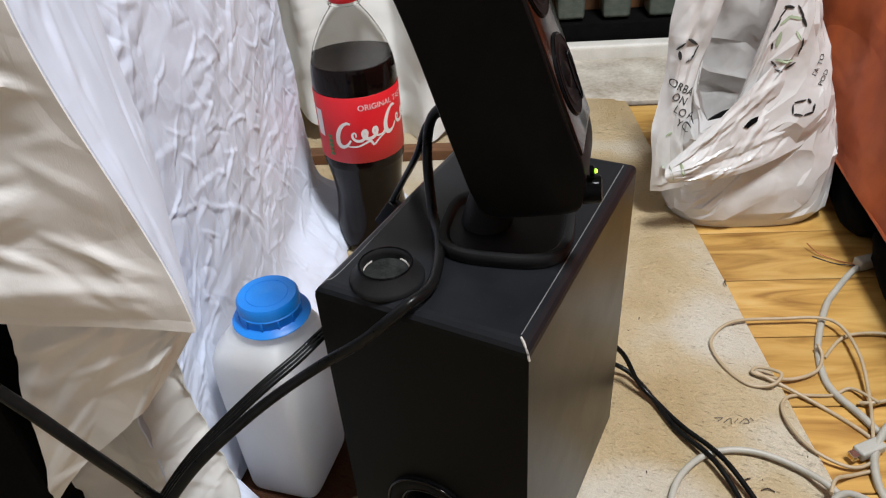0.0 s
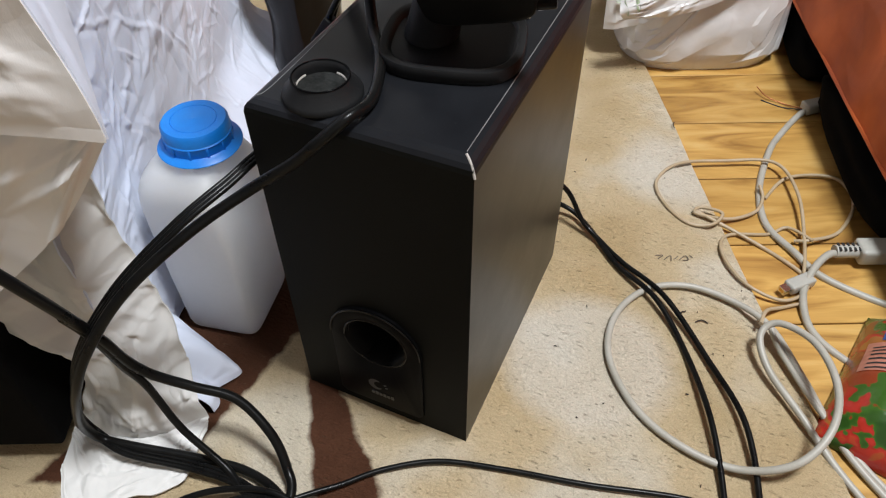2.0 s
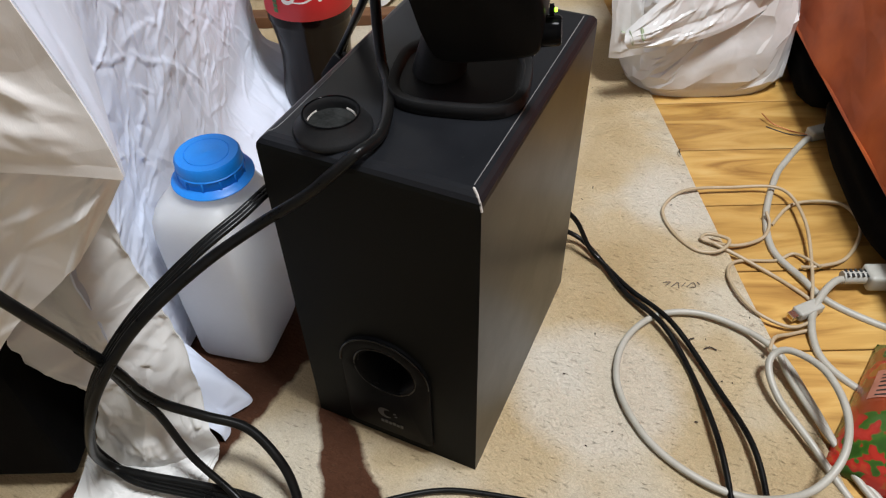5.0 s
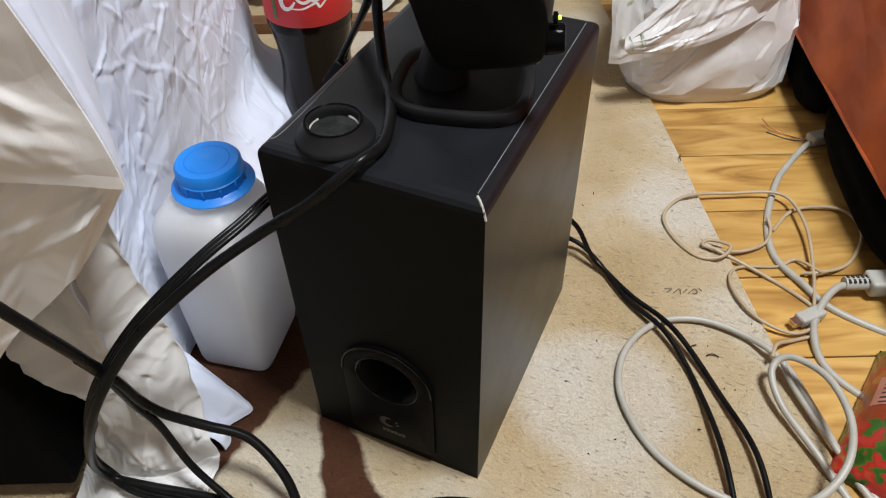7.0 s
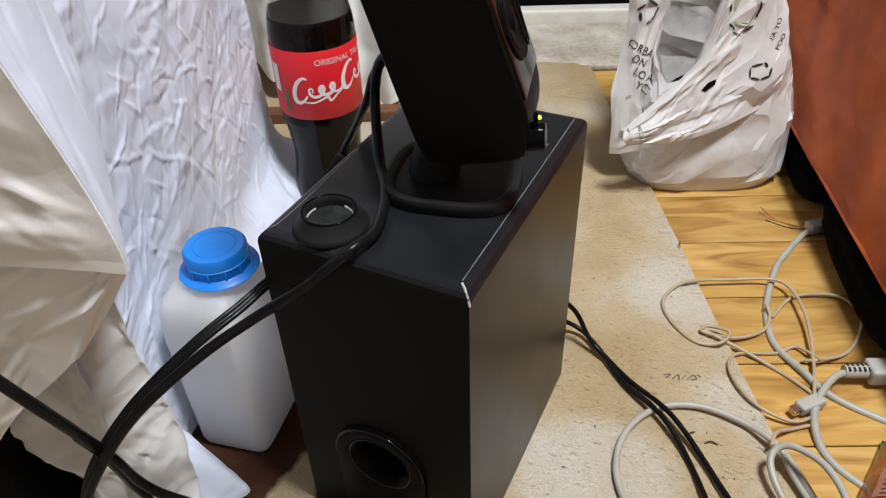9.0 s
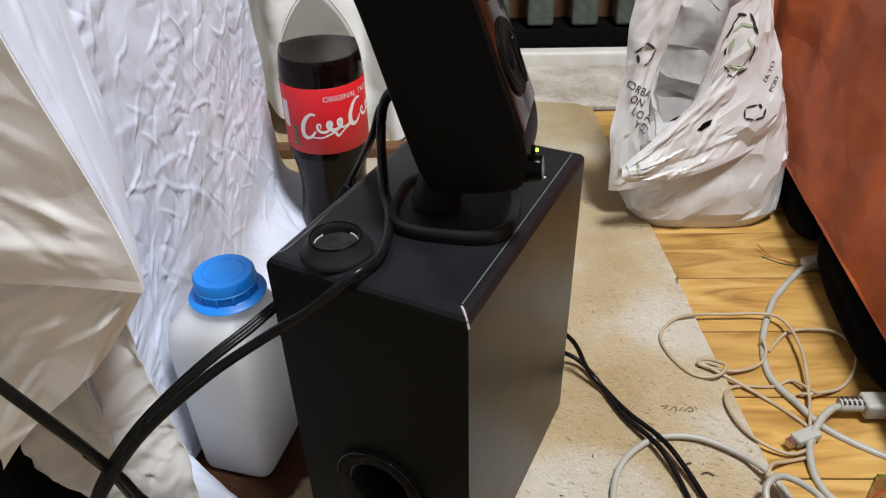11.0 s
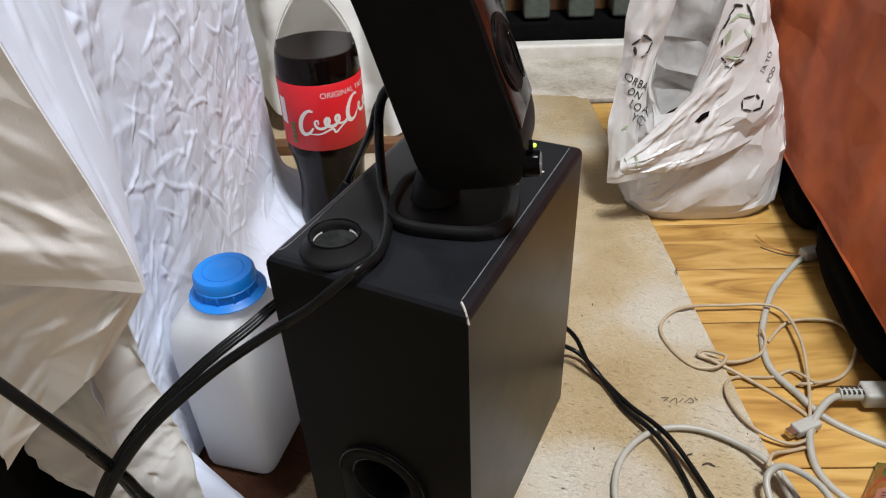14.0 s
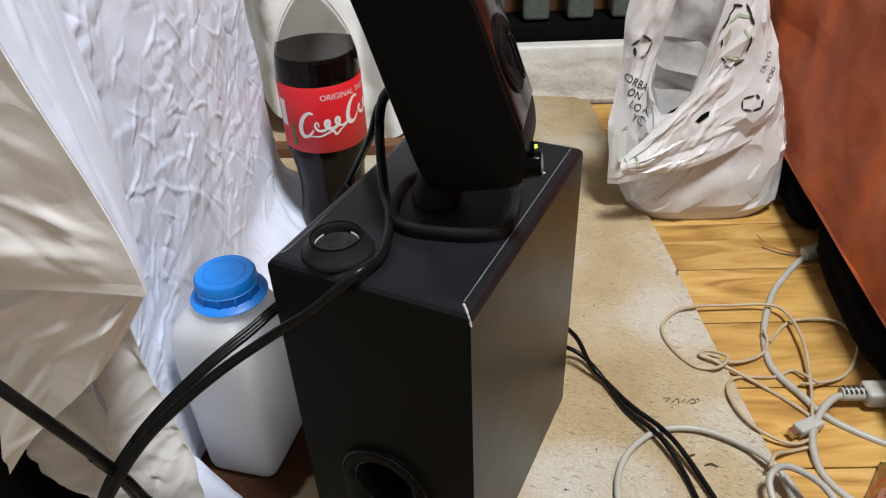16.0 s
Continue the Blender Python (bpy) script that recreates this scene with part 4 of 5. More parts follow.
def cream_cloth():
    """A cream cloth over the sheet: its corner hangs in a stiff point towards the viewer."""
    t = thing("cream_cloth", room(-0.06, -0.06, 0.3), "cream cotton cloth hanging in a folded point", "cloth")
    base = t.matrix_world.inverted()

    soft = crease_map(15, 170, 170, 0.30, 0.30, 60, (0.05, 0.18), (0.004, 0.011), 0.0058, 0.12, 0.45)
    soft += crease_map(16, 170, 170, 0.30, 0.30, 190, (0.02, 0.07), (0.003, 0.006), 0.0024, 0.1, 0.9)
    loose = crease_map(17, 90, 60, 0.10, 0.11, 26, (0.03, 0.08), (0.005, 0.012), 0.0038, -0.3, 0.8)

    def upper(s, q):
        # q: up from the hem, s: from the pointed fold to the left
        z0 = 0.2665 + 0.050 * s + 0.004 * s * math.sin(s * 9)
        z = z0 + 0.30 * q
        fold_u = -0.0385 - 0.024 * smooth(0, 0.5, q)
        fold_v = -0.0585 - 0.004 * q
        u = fold_u - 0.30 * s
        v = fold_v - 0.006 * math.sin(s * 2.2) - 0.004 * math.sin(q * 13 + 2.5 * s) * smooth(0.03, 0.2, s)
        v += 0.004 * noise.noise((u * 14, z * 14, 0)) * smooth(0, 0.1, s)
        v -= (at_map(soft, s, q) + 0.001 * facets(*slanted(u, z, 0.1, 2.5), 0.03, 5)) * smooth(0, 0.08, s) * smooth(0, 0.04, q)
        return base @ room(u, v, z)
    up = part("upper_fold", sheet(upper, 170, 170, 0.0016), M_CREAM, t)
    toward = ROOM.to_3x3() @ Vector((0, -1, 0))

    def hem_band(s, q):
        return Vector(upper(s, 0.022 * q)) + toward * (0.0012 - 0.0008 * q) - Vector((0, 0, 0.0008 * (1 - q)))
    part("stitched_hem", sheet(hem_band, 120, 6, 0.0005), M_CREAM, up, "stitched rolled hem")

    turned_ridges = crease_map(19, 60, 160, 0.12, 0.30, 60, (0.02, 0.08), (0.004, 0.009), 0.0026, 1.2, 0.7)

    def back(s, q):
        # from the pointed fold back to the side of the sheet
        z = 0.2665 + 0.30 * q + 0.03 * s * (1 - q)
        u = -0.0385 - 0.024 * smooth(0, 0.5, q) - 0.050 * s * (1 - 0.4 * smooth(0, 0.5, q))
        v = -0.0585 - 0.004 * q + 0.11 * s
        return base @ room(u + at_map(turned_ridges, s, q) * smooth(0, 0.15, s), v, z)
    part("turned_side", sheet(back, 60, 160, 0.0016), M_SHEET, t, "bluish white reverse of the cloth")

    def under(s0, q):
        # lower layer below the hem: a hanging corner whose free edge runs from the point down to the left
        u0, u1 = -0.0415, -0.140
        s = 1.1 * s0
        z_low = 0.263 - 0.112 * s - 0.006 * math.sin(s * 5)
        z = z_low + (0.283 - z_low) * q
        u = u0 + (u1 - u0) * s + 0.027 * s * q
        v = -0.0535 - 0.004 * s + 0.003 * noise.noise((u * 20, z * 12, 5)) * s
        v -= at_map(loose, s0, q) * smooth(0.0, 0.15, s) * smooth(1.0, 0.85, q)
        return base @ room(u, v, z)
    part("under_fold", sheet(under, 90, 60, 0.0016), M_CREAM, t)
    return t


cream_cloth()


def dark_backing():
    t = thing("dark_block", room(-0.3, 0.1), "near-black block for the dark space behind the hanging cloth", "box", turn=TH)
    # made-up block: its near-black colour stands for the shade behind the cloth
    part("case", box(-0.18, 0.15, -0.155, 0.28, 0.018, 0.52, 0.004), M_DARKFILL, t, smooth=False)
    for x in (-0.15, 0.12):
        for y in (-0.13, 0.25):
            part("foot", lathe([(0.014, 0.0), (0.015, 0.002), (0.013, 0.018)], 20), M_MATTE, t).location = (x, y, 0)
    return t


dark_backing()


def orange_cover():
    """A rust-orange cover over the furniture along the floor; hem lifted further off."""
    t = thing("orange_cover", (0.4, 0.5, 0.2), "rust orange fabric cover hanging almost to the floor", "cover")
    base = t.matrix_world.inverted()
    hem = spline([(0.0957, 0.9933, 0.2397), (0.1432, 0.8837, 0.1683), (0.1788, 0.8091, 0.1114), (0.2379, 0.6943, 0.0593), (0.304, 0.5132, 0.055), (0.35, 0.3839, 0.056), (0.3777, 0.3108, 0.0562), (0.4397, 0.1552, 0.0577), (0.5557, -0.1543, 0.0555)], 12)

    drape = crease_map(51, 160, 70, 1.3, 0.62, 60, (0.12, 0.4), (0.015, 0.04), 0.010, 1.9, 0.4)

    def place(s, q):
        f = s * (len(hem) - 1)
        i = min(int(f), len(hem) - 2)
        p = hem[i].lerp(hem[i + 1], f - i)
        side = ROOM.to_3x3() @ Vector((1, 0, 0))
        wav = 0.012 * math.sin(s * 34 + 2 * q) * smooth(0, 0.5, q) + at_map(drape, s, q) * smooth(0, 0.1, q) + 0.008 * noise.noise((s * 14, q * 3, 0))
        r = p + side * (0.05 * q + 0.14 * q * q + wav) + Vector((0, 0, 0.62 * q))
        return base @ r
    part("drape", sheet(place, 160, 70, 0.002), M_ORANGE, t)
    bm = bmesh.new()
    tube([base @ (p + Vector((0, 0, 0.001))) for p in hem], 0.002, 6, bm)
    part("hem", bm, M_ORANGE, t)
    return t


orange_cover()


def under_cover():
    """Near-black soft lumps under the cover, for dark things there and for the shade."""
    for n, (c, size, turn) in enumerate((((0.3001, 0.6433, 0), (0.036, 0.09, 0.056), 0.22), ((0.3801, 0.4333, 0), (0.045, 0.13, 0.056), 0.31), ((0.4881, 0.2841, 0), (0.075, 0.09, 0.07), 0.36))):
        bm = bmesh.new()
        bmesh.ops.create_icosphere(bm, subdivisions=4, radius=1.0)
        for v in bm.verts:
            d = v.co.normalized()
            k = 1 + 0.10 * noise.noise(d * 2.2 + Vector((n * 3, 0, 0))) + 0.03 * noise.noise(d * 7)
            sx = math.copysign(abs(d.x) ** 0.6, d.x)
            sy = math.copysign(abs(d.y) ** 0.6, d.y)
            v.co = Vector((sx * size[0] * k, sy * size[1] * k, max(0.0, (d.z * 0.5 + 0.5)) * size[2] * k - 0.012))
        ob = tagged(link("dark_lump", bm, M_DARKFILL), "black soft lump for dark things and shade under the cover", "bag", "black bags")
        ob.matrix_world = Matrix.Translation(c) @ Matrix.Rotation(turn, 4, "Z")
    # unseen block, added to keep the space behind the lumps dark
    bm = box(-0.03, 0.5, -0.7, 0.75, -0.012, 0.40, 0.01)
    ob = tagged(link("unseen_dark_block", bm, M_DARKFILL), "unseen dark block added under the cover", "bed base")
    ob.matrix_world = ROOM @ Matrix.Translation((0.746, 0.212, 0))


under_cover()


# ---- carrier bag ----
def carrier_bag():
    c = room(0.445, 0.503)
    t = thing("carrier_bag", (c.x, c.y, -0.0072), "crumpled white plastic carrier bag with black and green print", "bag", turn=TH)
    t.scale = (0.93, 0.93, 0.965)
    bpy.context.view_layer.update()

    def rim(a):
        # rim height round the bag: low at the front left, high at the back and right
        deg = math.degrees(a) % 360
        table = [(0, 0.26), (30, 0.33), (70, 0.36), (120, 0.34), (160, 0.27), (185, 0.22), (205, 0.17), (228, 0.140), (246, 0.150), (258, 0.21), (270, 0.285), (300, 0.31), (335, 0.29), (360, 0.26)]
        for (d0, h0), (d1, h1) in zip(table, table[1:]):
            if d0 <= deg <= d1:
                return h0 + (h1 - h0) * smooth(0, 1, (deg - d0) / (d1 - d0))
        return 0.3

    def pull(p):
        # tension folds that fan out from the knot of the front handle
        if p.y > 0:
            return 0.0
        dx, dz = p.x + 0.03, p.z - 0.15
        far = math.hypot(dx, dz)
        ang = math.atan2(dz, dx)
        w = (ang * 1.9 + 0.5 * noise.noise((dx * 12, dz * 12, 3))) % 1.0
        return 0.013 * (abs(w - 0.5) - 0.25) * smooth(0.0, 0.04, far) * smooth(0.0, 0.05, -p.y)

    strap = crease_map(43, 90, 22, 0.30, 0.04, 14, (0.05, 0.16), (0.003, 0.007), 0.0045, 0.0, 0.2)
    strap += crease_map(44, 90, 22, 0.30, 0.04, 22, (0.015, 0.04), (0.003, 0.006), 0.0032, 0.7, 0.8)
    around, up_steps = 46, 20
    rnd = random.Random(77)
    jitter = [[(rnd.uniform(-0.36, 0.36), rnd.uniform(-0.36, 0.36), rnd.gauss(0, 0.0010)) for _ in range(around)] for _ in range(up_steps + 1)]

    def crisp(ob, deg):
        # film keeps sharp creases between almost flat pieces
        ob.data.set_sharp_from_angle(angle=radians(deg))
        return ob

    def shape(a, q, extra):
        z = rim(a) * q
        wide = 1.0 - 0.10 * smooth(0.02, 0.0, z) - 0.48 * smooth(0.05, 0.33, z)
        deep = 1.0 - 0.10 * smooth(0.02, 0.0, z) - 0.28 * smooth(0.05, 0.33, z)
        ca, sa = math.cos(a), math.sin(a)
        x, y = 0.104 * wide * math.copysign(abs(ca) ** 0.6, ca), 0.088 * deep * math.copysign(abs(sa) ** 0.6, sa)
        p = Vector((x, y, z))
        f = smooth(0.0, 0.10, q)
        p += Vector((ca, sa, 0.1)) * f * (0.0055 * facets(*slanted(a * 0.09, z, 0.62, 2.6), 0.040, 6) + extra + 0.5 * pull(p))
        p += Vector((-0.010 - 0.014 * smooth(0, 1, ca), 0, 0)) * smooth(0.10, 0.30, z)
        return p
    bm = bmesh.new()
    rings = []
    for j, row in enumerate(jitter):
        ring = []
        for k, (da, dq, dr) in enumerate(row):
            q = j / up_steps
            if 0 < j < up_steps:
                q += dq / up_steps
            # the rows climb round the bag so that the creases run aslant
            ring.append(bm.verts.new(shape(2 * math.pi * (k + da + 0.45 * j) / around, q, dr)))
        rings.append(ring)
    for j, (p, q) in enumerate(zip(rings, rings[1:])):
        for k in range(around):
            n = (k + 1) % around
            if rnd.random() < 0.7:
                bm.faces.new((p[k], p[n], q[n]))
                bm.faces.new((p[k], q[n], q[k]))
            else:
                bm.faces.new((p[k], p[n], q[k]))
                bm.faces.new((p[n], q[n], q[k]))
    bm.faces.new(rings[0])
    crisp(part("sack", bm, M_BAG, t), 17)
    # dark goods inside
    bm = bmesh.new()
    bmesh.ops.create_icosphere(bm, subdivisions=4, radius=1)
    for v in bm.verts:
        k = 1 + 0.15 * noise.noise(v.co * 2)
        v.co = Vector((v.co.x * 0.065 * k, v.co.y * 0.05 * k, 0.062 + v.co.z * 0.06 * k))
    tagged(link("packed_goods", bm, M_DARKFILL), "dark things inside the carrier bag", "goods").matrix_world = t.matrix_world.copy()

    def band(points, width, bulge=0.0, waves=5.0, name="handle", label="white plastic handle"):
        path = spline(points, 12)
        nn = len(path) - 1

        def place(s, q):
            i = min(int(s * nn), nn - 1)
            p = path[i].lerp(path[i + 1], s * nn - i)
            d = (path[i + 1] - path[i]).normalized()
            side = d.cross(Vector((0, -1, 0.25))).normalized()
            off = (q - 0.5) * width * (0.7 + 0.5 * abs(2 * s - 1)) * (1 + 0.15 * noise.noise((s * 7, q, width * 9)))
            ripple = 0.0035 * facets(*slanted(s * 0.25, q * width, 0.35, 1.8), 0.019, 8) + at_map(strap, s, q)
            return p + side * off + Vector((0, -1, 0)) * (ripple + bulge * (1 - (2 * q - 1) ** 2))
        return crisp(part(name, sheet(place, 90, 22, 0.0006), M_BAG, t, label), 24)
    # front handle pulled down into a wide crumpled flap, then the strap at the left
    pleats = crease_map(45, 110, 60, 0.16, 0.09, 26, (0.05, 0.15), (0.003, 0.008), 0.0052, 0.0, 0.22)
    pleats += crease_map(46, 110, 60, 0.16, 0.09, 40, (0.02, 0.06), (0.003, 0.007), 0.0040, 0.9, 0.9)

    def flap(s, q):
        low = Vector((-0.116, -0.102, 0.080)).lerp(Vector((0.040, -0.079, 0.112)), s)
        high = Vector((-0.122, -0.098, 0.100)).lerp(Vector((0.010, -0.060, 0.226)), s)
        p = low.lerp(high, q)
        p.z -= 0.010 * math.sin(math.pi * s) * (1 - q)
        bulge = 0.011 * math.sin(math.pi * q) * (1 - smooth(0.05, 0.5, s)) + 0.010 * math.sin(math.pi * s)
        out = bulge + at_map(pleats, s, q) * smooth(0.0, 0.12, s) * smooth(1.0, 0.85, s)
        p.x -= 0.006 * math.sin(math.pi * q) * (1 - smooth(0.0, 0.15, s))
        return p + Vector((0, -out, 0.2 * out))
    crisp(part("handle", sheet(flap, 110, 60, 0.0006), M_BAG, t, "white plastic handle pulled into a flap"), 24)
    band([(-0.098, -0.058, 0.050), (-0.108, -0.050, 0.11), (-0.104, -0.040, 0.175), (-0.096, -0.033, 0.235), (-0.086, -0.028, 0.31)], 0.050, 0.008)
    tree_bm = bmesh.new()
    for o in t.children:
        if o.name.startswith(("sack", "handle")):
            tree_bm.from_mesh(o.data)
    tree = BVHTree.FromBMesh(tree_bm)
    tree_bm.free()

    def printed(name, bm, mat, label):
        # lay the flat print (x across, z up) on the film from the front
        bmesh.ops.subdivide_edges(bm, edges=bm.edges, cuts=1)
        for v in bm.verts:
            hit = tree.ray_cast(Vector((v.co.x, -0.4, v.co.z)), Vector((0, 1, 0)))
            v.co.y = hit[0].y - 0.0009 if hit[0] is not None else 9.0
        mid = sorted(v.co.y for v in bm.verts)[len(bm.verts) // 2]
        for v in bm.verts:
            v.co.y = min(max(v.co.y, mid - 0.006), mid + 0.006)
        part(name, bm, mat, t, label, False)

    def turned(x, z, tip):
        return Matrix.Translation((x, 0, z)) @ Matrix.Rotation(radians(90), 4, "X") @ Matrix.Rotation(radians(tip), 4, "Z")
    for k, w in enumerate(("ORBA", "ON", "LO A", "YC")):
        bm = text_mesh(w, 0.0125)
        bm.transform(turned(-0.119 + 0.004 * k, 0.178 - 0.0155 * k, -28))
        printed("lettering", bm, M_BLACKINK, "black hand-drawn capitals")
    for k, w in enumerate(("TA TO", "POD")):
        bm = text_mesh(w, 0.0082)
        bm.transform(turned(0.037 + 0.010 * k, 0.188 - 0.010 * k, 68))
        printed("lettering", bm, M_BLACKINK, "black hand-drawn capitals")

    def dashes(cx, cz, rx, rz, n, mat, seed, size):
        rnd = random.Random(seed)
        for k in range(n):
            a = 2 * math.pi * k / n + rnd.uniform(-0.2, 0.2)
            bm = bmesh.new()
            bmesh.ops.create_circle(bm, cap_ends=True, segments=12, radius=1, matrix=turned(cx + rx * math.cos(a), cz + rz * math.sin(a), math.degrees(a) + 90 + rnd.uniform(-25, 25)) @ Matrix.Diagonal((size * rnd.uniform(0.5, 1), size * rnd.uniform(0.12, 0.24), 1, 1)))
            printed("leaf_print", bm, mat, "printed leaf dash")
    # the slot's dark opening is a near-black patch laid on the film
    bm = bmesh.new()
    bmesh.ops.create_circle(bm, cap_ends=True, segments=5, radius=1, matrix=turned(-0.030, 0.146, 30) @ Matrix.Diagonal((0.0105, 0.0042, 1, 1)))
    printed("handle_slot", bm, M_DARKFILL, "dark slot of the handle")
    dashes(-0.002, 0.232, 0.016, 0.034, 11, M_BLACKINK, 1, 0.008)
    dashes(-0.002, 0.232, 0.010, 0.024, 6, M_GREENINK, 2, 0.010)
    dashes(0.028, 0.158, 0.012, 0.008, 6, M_BLACKINK, 3, 0.007)
    dashes(-0.100, 0.215, 0.010, 0.010, 5, M_BLACKINK, 4, 0.008)
    dashes(-0.112, 0.100, 0.006, 0.020, 4, M_GREENINK, 5, 0.009)
    return t


carrier_bag()


# ---- back of the room ----
def back_of_room():
    ob = link("painted_board", box(-0.95, 1.0, 0.770, 0.950, -0.012, -0.004, 0.002), M_STRIP)
    tagged(ob, kind="structure").matrix_world = ROOM
    ob = link("skirting", box(-0.95, 1.0, 0.950, 0.980, -0.012, 0.020, 0.006, 3), M_SKIRT)
    tagged(ob, kind="structure").matrix_world = ROOM
    t = thing("radiator", ROOM @ Vector((0.244, 1.031, -0.012)), "grey-green ribbed radiator in front of a brown panel", "radiator", turn=TH)
    # the shaded gap under the ribs is a solid near-black block
    part("base", box(-1.0, 0.7, -0.045, 0.10, 0.0, 0.060, 0.004), M_DARKFILL, t, "near-black block filling the dark gap under the ribs")
    part("panel", box(-1.0, 0.7, 0.03, 0.06, 0.060, 0.75, 0.003), M_BROWNPANEL, t, "brown wooden back panel", False)
    rib = None
    for k in range(18):
        x = -0.96 + 0.081 * k
        if rib is None:
            rib = part("rib", box(-0.0245, 0.0245, -0.035, 0.022, 0.064, 0.72, 0.008, 3), M_GREENRIB, t, "grey-green rib")
            rib.location = (x, 0, 0)
        else:
            o = rib.copy()
            scene.collection.objects.link(o)
            o.location = (x, 0, 0)
    ob = link("low_board", box(-0.52, 0.0975, 0.592, 0.617, -0.002, 0.015, 0.002), M_BROWNPANEL)
    tagged(ob, "thin brown wooden batten lying on the carpet", "batten").matrix_world = ROOM

    t = thing("white_curtain", room(-0.05, 0.72), "grey-white cloth hanging behind the bottle", "curtain")
    base = t.matrix_world.inverted()

    def hang(s, q):
        u = -0.30 + 0.37 * s
        z = 0.03 + 0.035 * math.sin(s * 5 + 1) + 0.7 * q
        v = 0.74 + 0.022 * math.sin(s * 26 + 3 * q) * (1 - 0.4 * q) + 0.012 * noise.noise((s * 12, q * 6, 0)) - 0.05 * s
        return base @ room(u + 0.01 * math.sin(q * 6), v, z)
    part("drape", sheet(hang, 120, 80, 0.0016), M_CURTAIN, t)

    bm = lathe([(0.0, 0.0), (0.011, 0.0), (0.0125, 0.0015), (0.0125, 0.022), (0.011, 0.0245), (0.0, 0.0245)], 32)
    cap = tagged(link("metal_cap", bm, M_CHROME), "small silver metal cap lying on the carpet", "cap")
    cap.matrix_world = Matrix.Translation(room(0.098, 0.60, 0.0125)) @ Euler((radians(90), 0, radians(35))).to_matrix().to_4x4()


back_of_room()


# ---- black cables ----
def black_cables():
    main = [(0.0674, 0.0879, 0.3332), (0.0451, 0.0941, 0.3265), (0.0263, 0.099, 0.3115), (0.021, 0.0987, 0.2863), (0.0323, 0.08, 0.26), (0.0463, 0.061, 0.2563), (0.0573, 0.039, 0.256), (0.0627, 0.019, 0.256), (0.0597, 0.001, 0.257), (0.0481, -0.0084, 0.2459), (0.0345, -0.0126, 0.2322),
            (0.0101, -0.0235, 0.2134), (-0.0106, -0.0469, 0.199), (-0.0312, -0.0715, 0.1794), (-0.0463, -0.0888, 0.1592), (-0.0602, -0.1059, 0.1317), (-0.0703, -0.1143, 0.1061), (-0.0843, -0.1162, 0.0715), (-0.0985, -0.1118, 0.0389), (-0.0955, -0.1083, 0.0214), (-0.0751, -0.1028, 0.0167),
            (-0.0331, -0.0898, 0.0097), (0.0006, -0.0831, 0.006), (0.0315, -0.0892, 0.0076), (0.0608, -0.1089, 0.0061), (0.0796, -0.1564, 0.006)]
    cable("speaker_cable", main, 0.0031, M_RUBBER, "thick black speaker cable arching over the subwoofer", "cable", 12)
    rib = [(-0.0319, 0.111, 0.1514), (-0.0172, 0.0562, 0.1877), (-0.0093, 0.0104, 0.2027), (-0.0114, -0.0127, 0.2022), (-0.021, -0.0397, 0.1958), (-0.0363, -0.0653, 0.1795), (-0.0514, -0.0826, 0.1593), (-0.0663, -0.1007, 0.1319), (-0.0766, -0.1101, 0.105), (-0.0896, -0.112, 0.0703), (-0.1028, -0.1086, 0.0377),
           (-0.0998, -0.1072, 0.0212), (-0.0761, -0.108, 0.016), (-0.0342, -0.097, 0.0089), (0.0027, -0.0936, 0.0079), (0.0367, -0.1016, 0.0056), (0.053, -0.13, 0.0059)]
    for k, off in enumerate((-0.0037, -0.0003, 0.0025)):
        cable("flat_cable", [(x + off * 0.7, y - off * 0.7, z + abs(off) * 0.4 + (0.0012 if k == 1 else 0)) for x, y, z in rib], 0.0016, M_RUBBER, "thin black strand of the flat speaker cable", "cable", 12, "flat cable strands")
    left = [(-0.144, -0.1589, 0.338), (-0.0977, -0.1308, 0.2661), (-0.0641, -0.1132, 0.2022), (-0.0614, -0.0932, 0.1378), (-0.0624, -0.0844, 0.1015), (-0.057, -0.077, 0.0791), (-0.0389, -0.067, 0.0623), (-0.0143, -0.0573, 0.048), (0.0116, -0.0624, 0.0303), (0.0269, -0.0724, 0.0127), (0.0386, -0.088, 0.0079), (0.048, -0.1353, 0.0059)]
    cable("power_cable", left, 0.0033, M_RUBBER, "black power cable coming out from behind the cloth", "cable", 12)
    low = [(-0.0628, -0.1025, 0.1639), (-0.0619, -0.0942, 0.1347), (-0.0638, -0.0866, 0.0965), (-0.0591, -0.0821, 0.0709), (-0.0427, -0.0847, 0.035), (-0.0106, -0.0885, 0.0121), (0.011, -0.0977, 0.0098), (0.0316, -0.0954, 0.0118), (0.0503, -0.1037, 0.008), (0.0594, -0.1353, 0.0059)]
    cable("thin_cable", low, 0.0026, M_RUBBER, "thin black cable drooping to the carpet", "cable", 12)
    loops = [(-0.0447, -0.1573, 0.0048), (-0.0297, -0.1233, 0.0079), (-0.0035, -0.1019, 0.0114), (0.0296, -0.0914, 0.0143), (0.0542, -0.0952, 0.0097), (0.0732, -0.1191, 0.0054), (0.0901, -0.1668, 0.0042)]
    cable("thin_cable", loops, 0.0022, M_RUBBER, "thin black cable in the tangle on the carpet", "cable", 12)
    cable("thin_cable", [(-0.0187, -0.1571, 0.0041), (-0.0068, -0.1232, 0.0064), (0.0133, -0.1041, 0.017), (0.042, -0.1027, 0.0127), (0.0632, -0.1298, 0.0055)], 0.0022, M_RUBBER, "thin black cable in the tangle on the carpet", "cable", 12)
